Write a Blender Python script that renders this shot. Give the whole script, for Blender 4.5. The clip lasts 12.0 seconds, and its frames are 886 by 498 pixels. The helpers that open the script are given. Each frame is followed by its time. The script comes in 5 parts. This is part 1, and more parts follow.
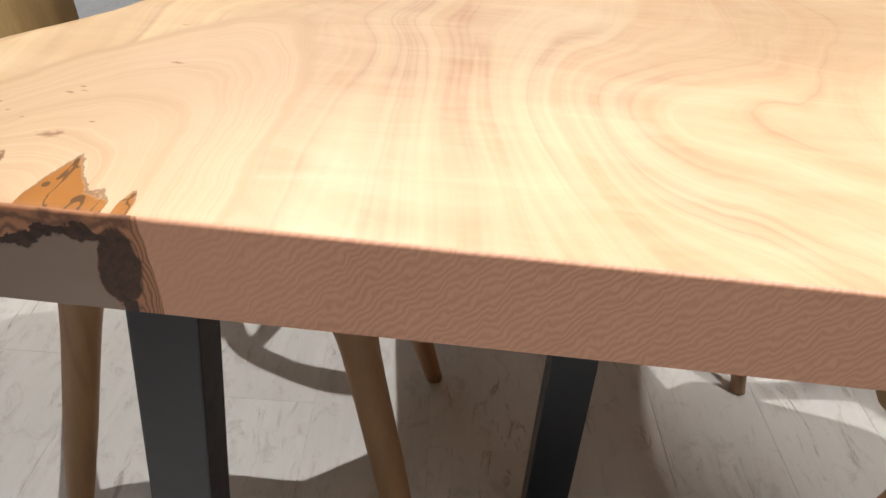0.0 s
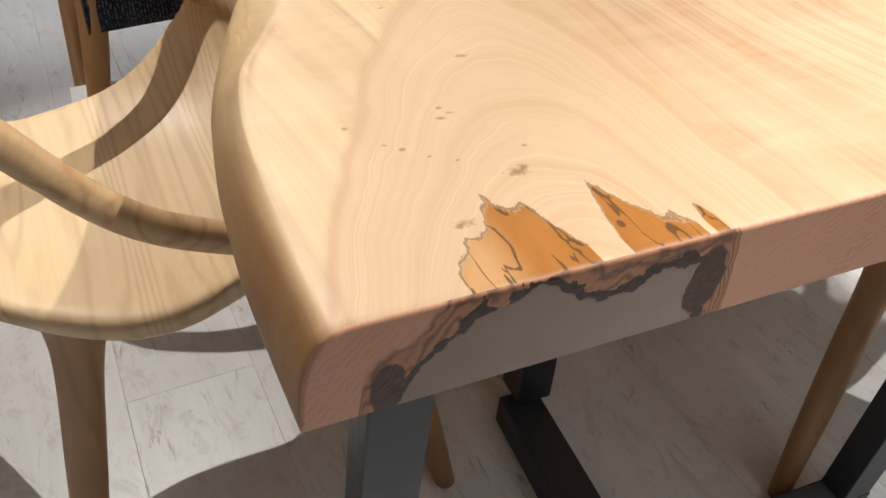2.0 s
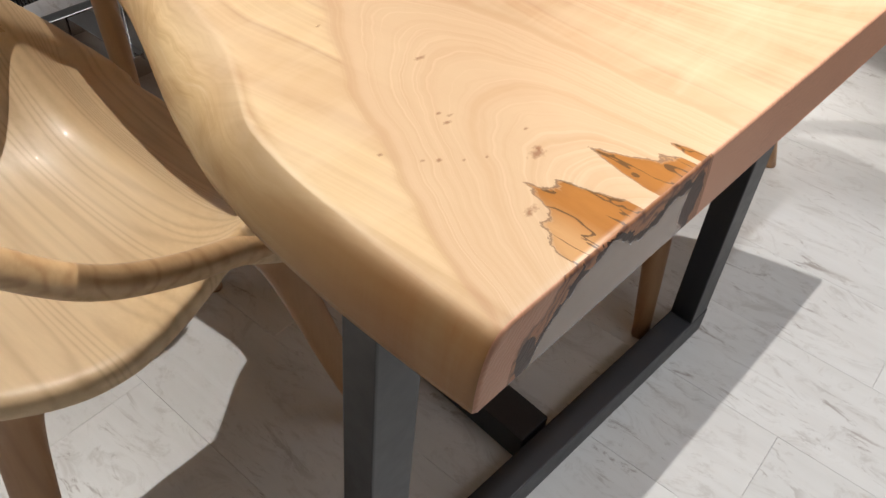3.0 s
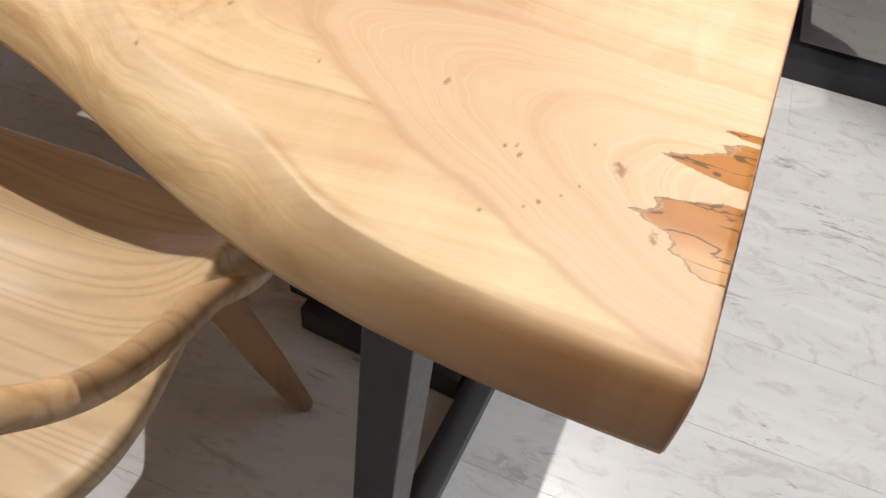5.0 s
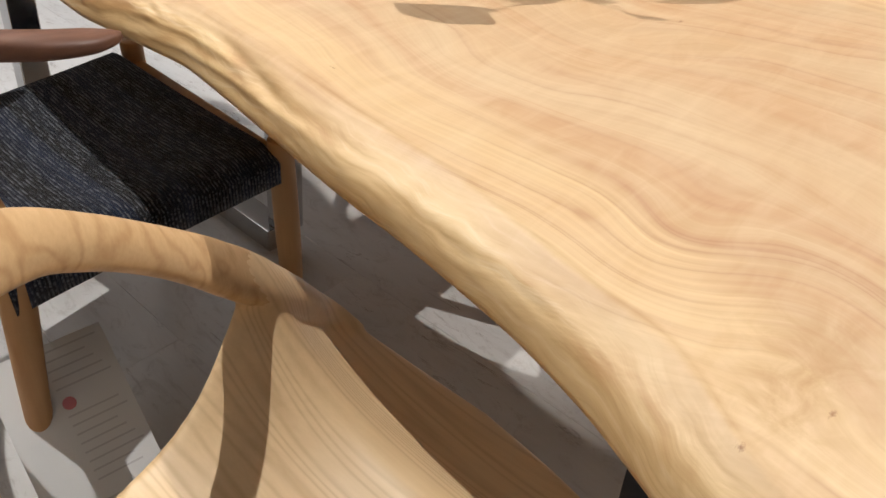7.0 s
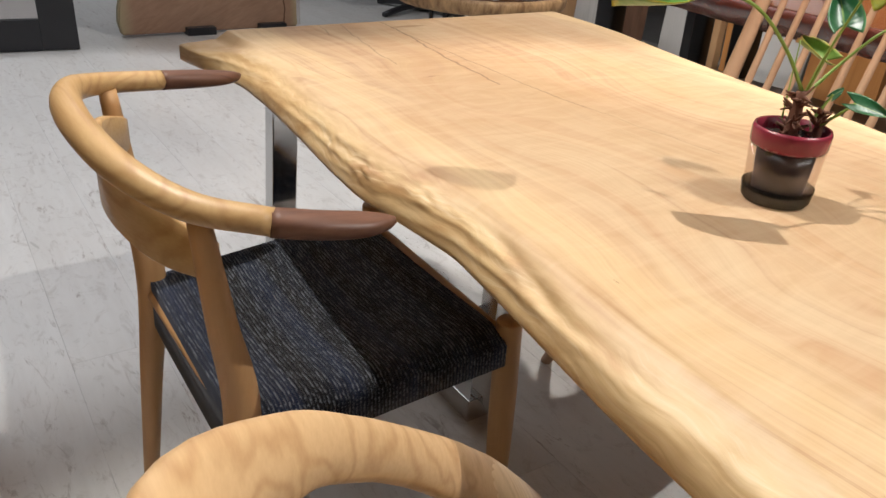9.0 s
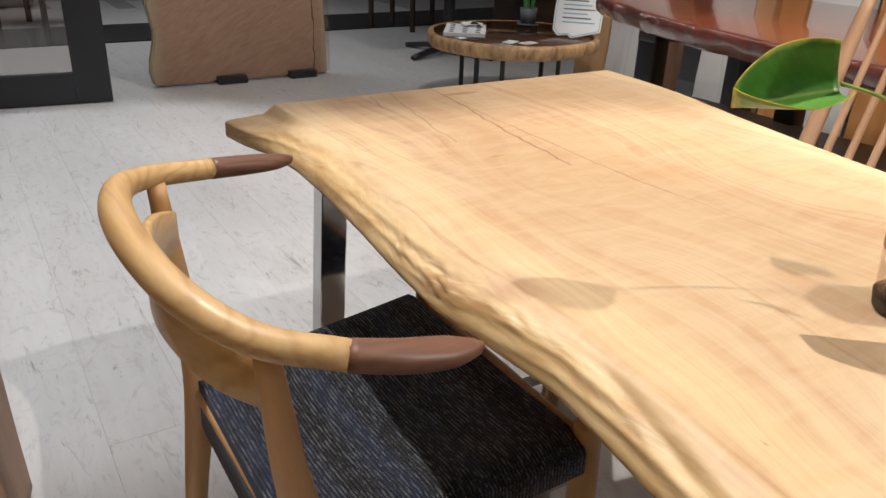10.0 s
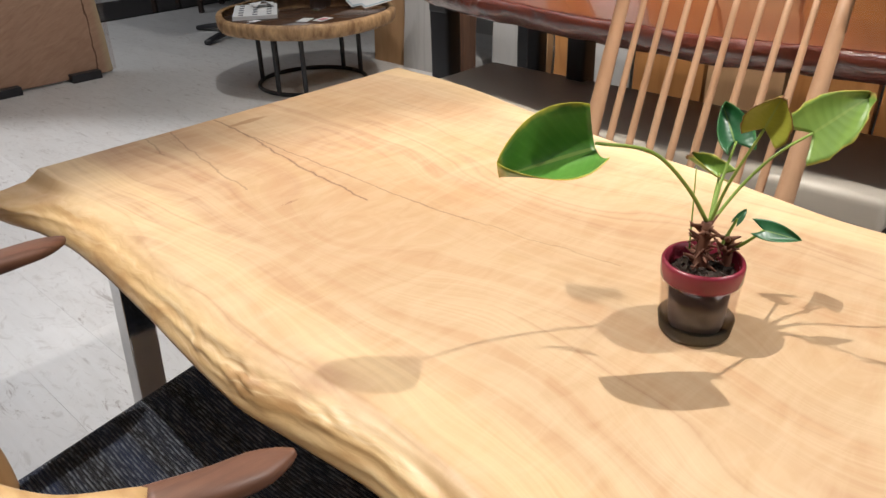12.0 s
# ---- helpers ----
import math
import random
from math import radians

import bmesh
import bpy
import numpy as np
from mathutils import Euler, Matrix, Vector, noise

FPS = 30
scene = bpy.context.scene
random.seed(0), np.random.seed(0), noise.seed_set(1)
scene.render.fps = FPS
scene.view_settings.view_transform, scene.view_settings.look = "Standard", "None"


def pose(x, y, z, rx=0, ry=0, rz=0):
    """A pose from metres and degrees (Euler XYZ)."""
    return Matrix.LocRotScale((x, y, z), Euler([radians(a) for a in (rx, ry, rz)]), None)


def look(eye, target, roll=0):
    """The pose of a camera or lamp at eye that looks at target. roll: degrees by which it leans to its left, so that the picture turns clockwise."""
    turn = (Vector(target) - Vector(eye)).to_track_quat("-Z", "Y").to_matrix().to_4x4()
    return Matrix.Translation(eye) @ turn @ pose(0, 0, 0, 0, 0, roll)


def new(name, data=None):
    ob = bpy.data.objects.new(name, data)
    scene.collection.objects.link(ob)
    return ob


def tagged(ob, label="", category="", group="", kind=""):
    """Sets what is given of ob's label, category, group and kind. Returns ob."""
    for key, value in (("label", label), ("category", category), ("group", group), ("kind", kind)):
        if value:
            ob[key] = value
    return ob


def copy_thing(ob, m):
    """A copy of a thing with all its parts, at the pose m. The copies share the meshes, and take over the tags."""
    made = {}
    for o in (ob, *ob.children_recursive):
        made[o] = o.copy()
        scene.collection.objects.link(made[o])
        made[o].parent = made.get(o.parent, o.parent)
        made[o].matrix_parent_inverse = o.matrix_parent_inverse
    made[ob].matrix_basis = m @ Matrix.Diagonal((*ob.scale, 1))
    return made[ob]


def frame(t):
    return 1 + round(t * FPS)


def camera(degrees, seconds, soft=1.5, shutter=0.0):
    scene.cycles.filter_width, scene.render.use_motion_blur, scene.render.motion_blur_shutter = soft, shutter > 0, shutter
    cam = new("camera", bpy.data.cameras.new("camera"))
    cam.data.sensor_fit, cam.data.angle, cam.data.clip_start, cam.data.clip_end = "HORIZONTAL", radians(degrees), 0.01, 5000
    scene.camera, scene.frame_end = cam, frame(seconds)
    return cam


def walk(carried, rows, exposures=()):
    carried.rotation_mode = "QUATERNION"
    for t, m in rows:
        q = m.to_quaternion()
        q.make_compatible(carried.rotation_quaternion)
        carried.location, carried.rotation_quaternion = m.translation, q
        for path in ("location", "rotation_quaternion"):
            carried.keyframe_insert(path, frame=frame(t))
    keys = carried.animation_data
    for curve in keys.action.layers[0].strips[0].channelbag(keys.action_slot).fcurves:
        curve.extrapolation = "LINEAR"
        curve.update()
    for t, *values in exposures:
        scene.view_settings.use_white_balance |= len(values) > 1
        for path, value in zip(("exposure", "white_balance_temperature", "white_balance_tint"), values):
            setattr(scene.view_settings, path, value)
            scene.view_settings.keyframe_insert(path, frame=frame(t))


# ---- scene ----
cam = camera(60.1, 12.0)
PATH = [
    (0, (0.248, -0.244, 0.864), (0.29, 1.435, -0.222), 4.8),
    (0.5, (0.144, -0.233, 0.851), (0.241, 1.435, -0.248), 4.3),
    (1, (0.052, -0.221, 0.855), (0.301, 1.383, -0.312), 4.7),
    (1.5, (-0.011, -0.172, 0.842), (0.488, 1.336, -0.374), 5.4),
    (2, (-0.056, -0.152, 0.882), (0.714, 1.172, -0.403), 5.3),
    (2.5, (-0.129, -0.12, 0.889), (0.858, 0.992, -0.449), 4.1),
    (3, (-0.16, -0.095, 0.931), (0.975, 0.775, -0.468), 3.9),
    (3.2, (-0.155, -0.081, 0.925), (1.002, 0.703, -0.504), 3.4),
    (4.8, (-0.175, 0.027, 0.956), (1.071, 0.363, -0.572), 7.7),
    (5, (-0.18, 0.052, 0.953), (1.072, 0.379, -0.572), 7.9),
    (5.5, (-0.179, 0.12, 0.953), (1.093, 0.6, -0.514), 5.9),
    (6, (-0.177, 0.168, 0.963), (1.108, 0.84, -0.416), 5.2),
    (6.5, (-0.182, 0.222, 0.979), (1.084, 1.069, -0.317), 5.1),
    (7, (-0.19, 0.251, 0.983), (1.045, 1.262, -0.223), 5.2),
    (7.5, (-0.205, 0.274, 0.994), (0.969, 1.436, -0.133), 4.3),
    (7.7, (-0.212, 0.283, 1.003), (0.938, 1.499, -0.093), 4.1),
    (9.5, (-0.205, 0.405, 0.992), (0.784, 1.921, 0.142), 3.0),
    (10, (-0.2, 0.473, 1.029), (0.781, 2.007, 0.203), 2.1),
    (10.5, (-0.178, 0.509, 1.059), (0.848, 2.02, 0.244), 1.7),
    (11, (-0.188, 0.517, 1.089), (0.89, 1.982, 0.258), 0.4),
    (11.5, (-0.161, 0.526, 1.104), (1.002, 1.895, 0.224), -0.8),
    (12, (-0.122, 0.501, 1.116), (1.147, 1.738, 0.191), -1.9),
]
cam_rows = [(t, look(eye, target, roll)) for t, eye, target, roll in PATH]
walk(cam, cam_rows, exposures=[(0.0, 0.0), (3.0, 0.0), (6.0, 0.0), (7.0, -0.12), (7.7, -0.12), (9.5, -0.06), (12.0, -0.04)])


# ---- light ----
world = bpy.data.worlds.new("shop_air")
scene.world = world
world.use_nodes = True
world.node_tree.nodes["Background"].inputs[0].default_value = (0.80, 0.88, 1.0, 1)
world.node_tree.nodes["Background"].inputs[1].default_value = 0.12


def spot(name, eye, target, watts, cone, size, colour=(1.0, 0.945, 0.88)):
    data = bpy.data.lights.new(name, "SPOT")
    data.energy, data.spot_size, data.spot_blend, data.shadow_soft_size, data.color = watts, radians(cone), 0.35, size, colour
    ob = new(name, data)
    ob.matrix_world = look(eye, target)
    return ob


CEIL = 2.75
# ceiling spots over table, then unseen ones added for aisle and goods behind it
spot("spot_a", (1.23, -0.13, CEIL - 0.15), (0.40, 0.45, 0.72), 156, 78, 0.009, (1.0, 0.962, 0.915))
spot("spot_c", (-0.05, 1.63, CEIL - 0.15), (0.16, 0.42, 0.72), 185, 66, 0.009, (1.0, 0.962, 0.915))
spot("spot_d", (0.55, -0.50, CEIL - 0.15), (0.52, -0.32, 0.0), 100, 36, 0.03, (0.96, 0.98, 1.0))
spot("spot_e", (-0.1, 3.6, CEIL - 0.15), (0.0, 3.35, 0.0), 180, 68, 0.03, (0.98, 0.98, 1.0))
spot("spot_f", (1.7, 3.0, CEIL - 0.15), (2.2, 4.2, 0.2), 90, 85, 0.04, (1.0, 0.97, 0.93))
spot("spot_g", (1.25, 0.9, CEIL - 0.15), (1.8, 1.5, 0.4), 130, 75, 0.03)
spot("spot_j", (1.42, 1.55, CEIL - 0.15), (1.66, 1.65, 0.4), 150, 40, 0.02)
spot("spot_i", (2.2, 1.9, CEIL - 0.15), (3.1, 2.0, 0.4), 150, 85, 0.03)


# unseen soft area lamps under the ceiling, added as general fill
def unseen_fill(x, y, sx, sy, watts):
    data = bpy.data.lights.new("unseen_fill", "AREA")
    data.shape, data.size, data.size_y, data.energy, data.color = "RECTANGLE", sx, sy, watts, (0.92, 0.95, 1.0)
    ob = new("unseen_fill", data)
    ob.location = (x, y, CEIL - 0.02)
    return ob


unseen_fill(-1.2, 1.0, 0.6, 2.4, 6)
unseen_fill(1.4, 3.4, 1.2, 1.2, 8)
unseen_fill(0.6, 6.6, 2.4, 0.6, 40)
unseen_fill(1.0, -1.6, 2.0, 0.8, 14)


# ---- materials ----
def material(name, rough=0.5, metal=0.0, spec=0.5, coat=0.0):
    m = bpy.data.materials.new(name)
    m.use_nodes = True
    b = m.node_tree.nodes["Principled BSDF"]
    b.inputs["Roughness"].default_value, b.inputs["Metallic"].default_value = rough, metal
    b.inputs["Specular IOR Level"].default_value, b.inputs["Coat Weight"].default_value = spec, coat
    return m, m.node_tree, b


class Net:
    """Short hand for node trees."""

    def __init__(self, tree):
        self.t = tree

    def n(self, kind, **ins):
        node = self.t.nodes.new(kind)
        for k, v in ins.items():
            s = node.inputs[int(k[1:])] if k[0] == "i" and k[1:].isdigit() else node.inputs[k.replace("_", " ")]
            if isinstance(v, bpy.types.NodeSocket):
                self.t.links.new(v, s)
            else:
                s.default_value = v
        return node

    def m(self, op, a, b=0.0, c=0.0, clamp=False):
        node = self.n("ShaderNodeMath", i0=a, i1=b, i2=c)
        node.operation, node.use_clamp = op, clamp
        return node.outputs[0]

    def coord(self, scale=(1, 1, 1), rot=(0, 0, 0), loc=(0, 0, 0)):
        tc = self.n("ShaderNodeTexCoord")
        mp = self.n("ShaderNodeMapping", Vector=tc.outputs["Object"], Scale=scale, Rotation=rot, Location=loc)
        return mp.outputs[0]

    def noise(self, vec, scale, detail=4.0, rough=0.55, dist=0.0):
        return self.n("ShaderNodeTexNoise", Vector=vec, Scale=scale, Detail=detail, Roughness=rough, Distortion=dist).outputs[0]

    def ramp(self, fac, *stops):
        node = self.n("ShaderNodeValToRGB", Fac=fac)
        el = node.color_ramp.elements
        while len(el) < len(stops):
            el.new(0.5)
        for e, (p, c) in zip(el, stops):
            e.position = p
            e.color = (*c, 1) if len(c) == 3 else c
        return node.outputs[0]

    def mix(self, fac, a, b, mode="MIX"):
        node = self.t.nodes.new("ShaderNodeMix")
        node.data_type, node.blend_type = "RGBA", mode
        for s, v in ((node.inputs[0], fac), (node.inputs[6], a), (node.inputs[7], b)):
            if isinstance(v, bpy.types.NodeSocket):
                self.t.links.new(v, s)
            else:
                s.default_value = (*v, 1) if isinstance(v, tuple) and len(v) == 3 else v
        return node.outputs[2]

    def curve(self, value, points):
        node = self.n("ShaderNodeFloatCurve", Value=value)
        c = node.mapping.curves[0]
        while len(c.points) < len(points):
            c.points.new(0.5, 0.5)
        for p, xy in zip(c.points, points):
            p.location = xy
        for p in c.points:
            p.handle_type = "VECTOR"
        node.mapping.update()
        return node.outputs[0]

    def bump(self, height, strength=0.3, dist=0.001):
        return self.n("ShaderNodeBump", Height=height, Strength=strength, Distance=dist).outputs[0]


def wood(name, light, dark, scale=1.0, axis=1, rough=0.45, coat=0.0, bands=9.0, contrast=1.0, warp=1.0, stretch=0.16, rise=1.0):
    """Planed wood whose grain runs along an axis (0 x, 1 y, 2 z): soft growth bands, pores and stains."""
    m, t, b = material(name, rough, 0.0, 0.4, coat)
    k = Net(t)
    s = [1.0, 1.0, rise]
    s[axis] = stretch
    v = k.coord([c * scale for c in s])
    w = k.noise(v, 5.0, 3.0, 0.5, 0.3 * warp)
    band = k.m("SINE", k.m("MULTIPLY", w, bands * 6.28))
    band = k.m("POWER", k.m("MULTIPLY_ADD", band, 0.5, 0.5), 2.5)
    s2 = [1.0, 1.0, 1.0]
    s2[axis] = 0.03
    pores = k.noise(k.coord([c * scale for c in s2]), 190.0, 3.0, 0.6)
    blot = k.noise(k.coord(), 3.2 * scale, 3.0, 0.6)
    rnd = k.n("ShaderNodeObjectInfo").outputs["Random"]
    f = k.m("ADD", k.m("MULTIPLY", band, 0.36 * contrast), k.m("MULTIPLY", pores, 0.45 * contrast))
    f = k.m("ADD", f, k.m("MULTIPLY_ADD", blot, 0.7, -0.28))
    f = k.m("ADD", f, k.m("MULTIPLY_ADD", rnd, 0.16, -0.08), clamp=True)
    col = k.mix(f, light, dark)
    t.links.new(col, b.inputs["Base Color"])
    t.links.new(k.m("MULTIPLY_ADD", pores, 0.25, rough - 0.1), b.inputs["Roughness"])
    t.links.new(k.bump(k.m("ADD", pores, k.m("MULTIPLY", band, 0.3)), 0.18, 0.0006), b.inputs["Normal"])
    return m


def paint(name, colour, rough=0.5, metal=0.0, vary=0.12, grain=40.0, bump=0.1, coat=0.0):
    m, t, b = material(name, rough, metal, 0.5, coat)
    k = Net(t)
    big, fine = k.noise(k.coord(), 4.0, 4.0), k.noise(k.coord(), grain, 3.0)
    f = k.m("ADD", k.m("MULTIPLY", big, 0.6), k.m("MULTIPLY", fine, 0.4), clamp=True)
    lo, hi = tuple(c * (1 - vary) for c in colour), tuple(min(1, c * (1 + vary)) for c in colour)
    t.links.new(k.mix(f, lo, hi), b.inputs["Base Color"])
    t.links.new(k.m("MULTIPLY_ADD", fine, 0.2, rough - 0.1), b.inputs["Roughness"])
    t.links.new(k.bump(fine, bump, 0.0008), b.inputs["Normal"])
    return m


def slab_top():
    """Live-edge slab: pale sapwood along the bark side, pink-brown heart, arched figure at the corner, amber resin at the end."""
    m, t, b = material("slab_figure", 0.42, 0.0, 0.45)
    k = Net(t)
    tc = k.n("ShaderNodeTexCoord").outputs["Object"]
    x, y, z = k.n("ShaderNodeSeparateXYZ", Vector=tc).outputs
    inset = k.n("ShaderNodeAttribute")
    inset.attribute_name = "inset"
    inset = inset.outputs["Fac"]
    side = k.m("MULTIPLY", inset, -120.0, clamp=True)

    def ball(kx, ky, rx, ry):
        dx, dy = k.m("DIVIDE", k.m("SUBTRACT", x, kx), rx), k.m("DIVIDE", k.m("SUBTRACT", y, ky), ry)
        return k.m("EXPONENT", k.m("MULTIPLY", k.m("ADD", k.m("MULTIPLY", dx, dx), k.m("MULTIPLY", dy, dy)), -1.0))

    # grain coordinate: runs along the board, bent round knots
    wander = k.noise(k.coord((1.0, 0.34, 1.0)), 4.2, 3.0, 0.5)
    s = k.m("MULTIPLY_ADD", k.m("SUBTRACT", wander, 0.5), 0.17, x)
    s = k.m("MULTIPLY_ADD", y, -0.02, s)
    for kx, ky, rx, ry, a in ((0.20, 0.385, 0.06, 0.04, 0.035), (0.16, 0.285, 0.06, 0.045, -0.045), (0.215, 0.25, 0.06, 0.04, 0.03), (0.385, 1.255, 0.07, 0.09, 0.06), (0.384, 1.148, 0.06, 0.07, 0.10), (0.36, 1.03, 0.07, 0.09, 0.05), (0.30, 0.62, 0.09, 0.12, 0.04), (0.45, 0.60, 0.08, 0.09, 0.07), (0.62, 1.05, 0.12, 0.2, 0.08), (0.36, 0.12, 0.10, 0.13, 0.09), (0.62, 0.30, 0.14, 0.2, -0.10)):
        s = k.m("MULTIPLY_ADD", ball(kx, ky, rx, ry), a, s)
    rip = k.noise(k.coord((1, 0.6, 1)), 24.0, 3.0, 0.55)
    s = k.m("MULTIPLY_ADD", rip, 0.006, s)

    def streaks(across, along, detail, rough, shift=0.0):
        v = k.n("ShaderNodeCombineXYZ", X=k.m("MULTIPLY", s, across), Y=k.m("MULTIPLY", y, along), Z=shift).outputs[0]
        return k.noise(v, 1.0, detail, rough)
    lines = streaks(30.0, 0.8, 5.0, 0.6)
    silk = streaks(85.0, 1.6, 4.0, 0.65)
    fine = streaks(260.0, 4.0, 3.0, 0.6)
    heart = k.m("MULTIPLY", k.m("ADD", k.m("SUBTRACT", inset, 0.055), k.m("MULTIPLY_ADD", lines, 0.10, -0.05)), 26.0, clamp=True)
    tone = k.noise(k.coord((1.0, 0.45, 1.0)), 4.6, 4.0, 0.55, 0.4)
    cloud = k.noise(k.coord((1.0, 0.7, 1.0), loc=(7.0, 2.0, 0.0)), 8.0, 4.0, 0.6, 0.8)
    sap = k.mix(cloud, (0.74, 0.56, 0.335), (0.62, 0.425, 0.22))
    pink = k.mix(k.m("MULTIPLY_ADD", tone, 2.4, -0.75, clamp=True), (0.63, 0.47, 0.295), (0.52, 0.35, 0.20))
    base = k.mix(heart, sap, pink)
    base = k.mix(k.m("MULTIPLY", k.m("MULTIPLY_ADD", cloud, 3.0, -1.35, clamp=True), k.m("MULTIPLY", heart, 0.50)), base, (0.52, 0.30, 0.135))
    mid = k.m("MULTIPLY", k.m("MULTIPLY", k.m("SUBTRACT", y, 0.55), 1.7, clamp=True), k.m("MULTIPLY", k.m("SUBTRACT", inset, 0.09), 6.0, clamp=True))
    base = k.mix(k.m("MULTIPLY", mid, k.m("MULTIPLY_ADD", tone, 0.9, 0.0, clamp=True)), base, (0.53, 0.325, 0.16))
    # soft bands, then fine dark growth lines
    base = k.mix(k.m("MULTIPLY", k.ramp(lines, (0.47, (0, 0, 0)), (0.58, (1, 1, 1))), k.m("MULTIPLY_ADD", heart, 0.34, 0.20)), base, (0.50, 0.285, 0.15))
    edge = k.m("ABSOLUTE", k.m("SUBTRACT", streaks(17.0, 0.7, 3.0, 0.5), 0.5))
    where = k.ramp(k.noise(k.coord((1.0, 0.5, 1.0), loc=(3.1, 0.4, 0.0)), 5.0, 2.0), (0.42, (0, 0, 0)), (0.60, (1, 1, 1)))
    vein_line = k.m("MULTIPLY", k.ramp(edge, (0.0, (1, 1, 1)), (0.012, (0.45, 0.45, 0.45)), (0.05, (0, 0, 0))), where)
    base = k.mix(k.m("MULTIPLY", vein_line, 0.58), base, (0.36, 0.17, 0.095))
    base = k.mix(k.m("MULTIPLY", k.m("MULTIPLY_ADD", silk, 3.4, -1.40, clamp=True), 0.40), base, (0.45, 0.27, 0.145))
    base = k.mix(k.m("MULTIPLY", k.m("MULTIPLY_ADD", fine, 3.4, -1.35, clamp=True), 0.24), base, (0.45, 0.25, 0.13))
    # curly cross silk over the sapwood, its shimmer put in as paler colour
    curl_sheen = k.noise(k.coord((0.8, 2.6, 1.0), (0, 0, 0.5)), 15.0, 3.0, 0.6, 0.8)
    base = k.mix(k.m("MULTIPLY", k.m("MULTIPLY_ADD", curl_sheen, 2.0, -0.75, clamp=True), 0.36), base, (0.77, 0.61, 0.41))
    # arched figure at the resin corner: nested parabolas that open to the sawn end
    cx = k.m("MULTIPLY_ADD", y, 0.27, 0.085)
    off = k.m("SUBTRACT", k.m("ADD", x, k.m("MULTIPLY_ADD", rip, 0.012, -0.006)), cx)
    arch = k.m("SUBTRACT", k.m("SUBTRACT", 0.237, y), k.m("DIVIDE", k.m("MULTIPLY", off, off), 0.036))
    bent = k.m("MULTIPLY_ADD", k.m("SUBTRACT", k.noise(k.coord(), 13.0, 3.0, 0.5), 0.5), 0.045, arch)
    inarch = k.m("MULTIPLY", arch, 90.0, clamp=True)
    ringv = k.n("ShaderNodeCombineXYZ", X=k.m("MULTIPLY", bent, 62.0), Y=k.m("MULTIPLY", x, 2.0), Z=4.0).outputs[0]
    ring = k.noise(ringv, 1.0, 5.0, 0.62)
    ringf = k.noise(k.n("ShaderNodeCombineXYZ", X=k.m("MULTIPLY", bent, 330.0), Y=k.m("MULTIPLY", x, 6.0), Z=9.0).outputs[0], 1.0, 2.0, 0.5)
    inner = k.mix(cloud, (0.66, 0.475, 0.295), (0.55, 0.36, 0.21))
    inner = k.mix(k.m("MULTIPLY", k.ramp(ring, (0.46, (0, 0, 0)), (0.68, (1, 1, 1))), 0.50), inner, (0.49, 0.275, 0.14))
    inner = k.mix(k.m("MULTIPLY", k.ramp(ringf, (0.56, (0, 0, 0)), (0.66, (1, 1, 1))), 0.30), inner, (0.74, 0.55, 0.37))
    base = k.mix(k.m("MULTIPLY", inarch, 0.90), base, inner)
    band = k.m("EXPONENT", k.m("MULTIPLY", k.m("MULTIPLY", k.m("SUBTRACT", bent, 0.012), k.m("SUBTRACT", bent, 0.012)), -7000.0))
    base = k.mix(k.m("MULTIPLY", k.m("MULTIPLY", band, k.m("MULTIPLY_ADD", ringf, 1.0, 0.2)), 0.55), base, (0.42, 0.225, 0.105))
    # flared crotch between the arches
    flare = k.m("MULTIPLY", ball(0.135, 0.285, 0.075, 0.036), k.m("MULTIPLY_ADD", k.noise(k.coord((1.0, 1.0, 1.0)), 38.0, 4.0, 0.6, 1.2), 2.2, -0.7, clamp=True))
    base = k.mix(k.m("MULTIPLY", flare, 0.95), base, (0.41, 0.24, 0.10))
    eye = k.m("MULTIPLY", ball(0.384, 1.148, 0.055, 0.06), k.m("MULTIPLY_ADD", k.m("SINE", k.m("MULTIPLY", k.m("LOGARITHM", k.m("ADD", k.m("MULTIPLY", ball(0.384, 1.148, 0.06, 0.075), 1.0), 0.02), 2.718), 16.0)), 0.5, 0.5))
    base = k.mix(k.m("MULTIPLY", eye, 0.30), base, (0.47, 0.255, 0.125))
    # live edge: warmer, silky, with brown bark stains along it
    sil = k.noise(k.coord((2.2, 1.0, 2.2)), 9.0, 4.0, 0.6, 0.8)
    stain = k.noise(k.coord((2.4, 0.60, 2.4)), 9.0, 5.0, 0.62, 0.6)
    fib = k.noise(k.coord((1.0, 0.06, 1.0)), 110.0, 3.0, 0.6)
    ebase = k.mix(sil, (0.74, 0.565, 0.32), (0.60, 0.395, 0.18))
    ebase = k.mix(k.ramp(stain, (0.47, (0, 0, 0)), (0.66, (0.8, 0.8, 0.8))), ebase, (0.44, 0.245, 0.095))
    near = k.m("MULTIPLY", k.m("SUBTRACT", 0.21, y), 9.0, clamp=True)
    streak = k.m("MULTIPLY_ADD", k.noise(k.coord((1.0, 2.4, 0.25)), 34.0, 4.0, 0.6, 0.5), 2.4, -0.70, clamp=True)
    ebase = k.mix(k.m("MULTIPLY", near, 0.80), ebase, k.mix(sil, (0.46, 0.265, 0.115), (0.29, 0.14, 0.055)))
    ebase = k.mix(k.m("MULTIPLY", k.m("MULTIPLY", streak, k.m("MULTIPLY", k.m("SUBTRACT", 0.10, y), 14.0, clamp=True)), 0.75), ebase, (0.36, 0.14, 0.04))
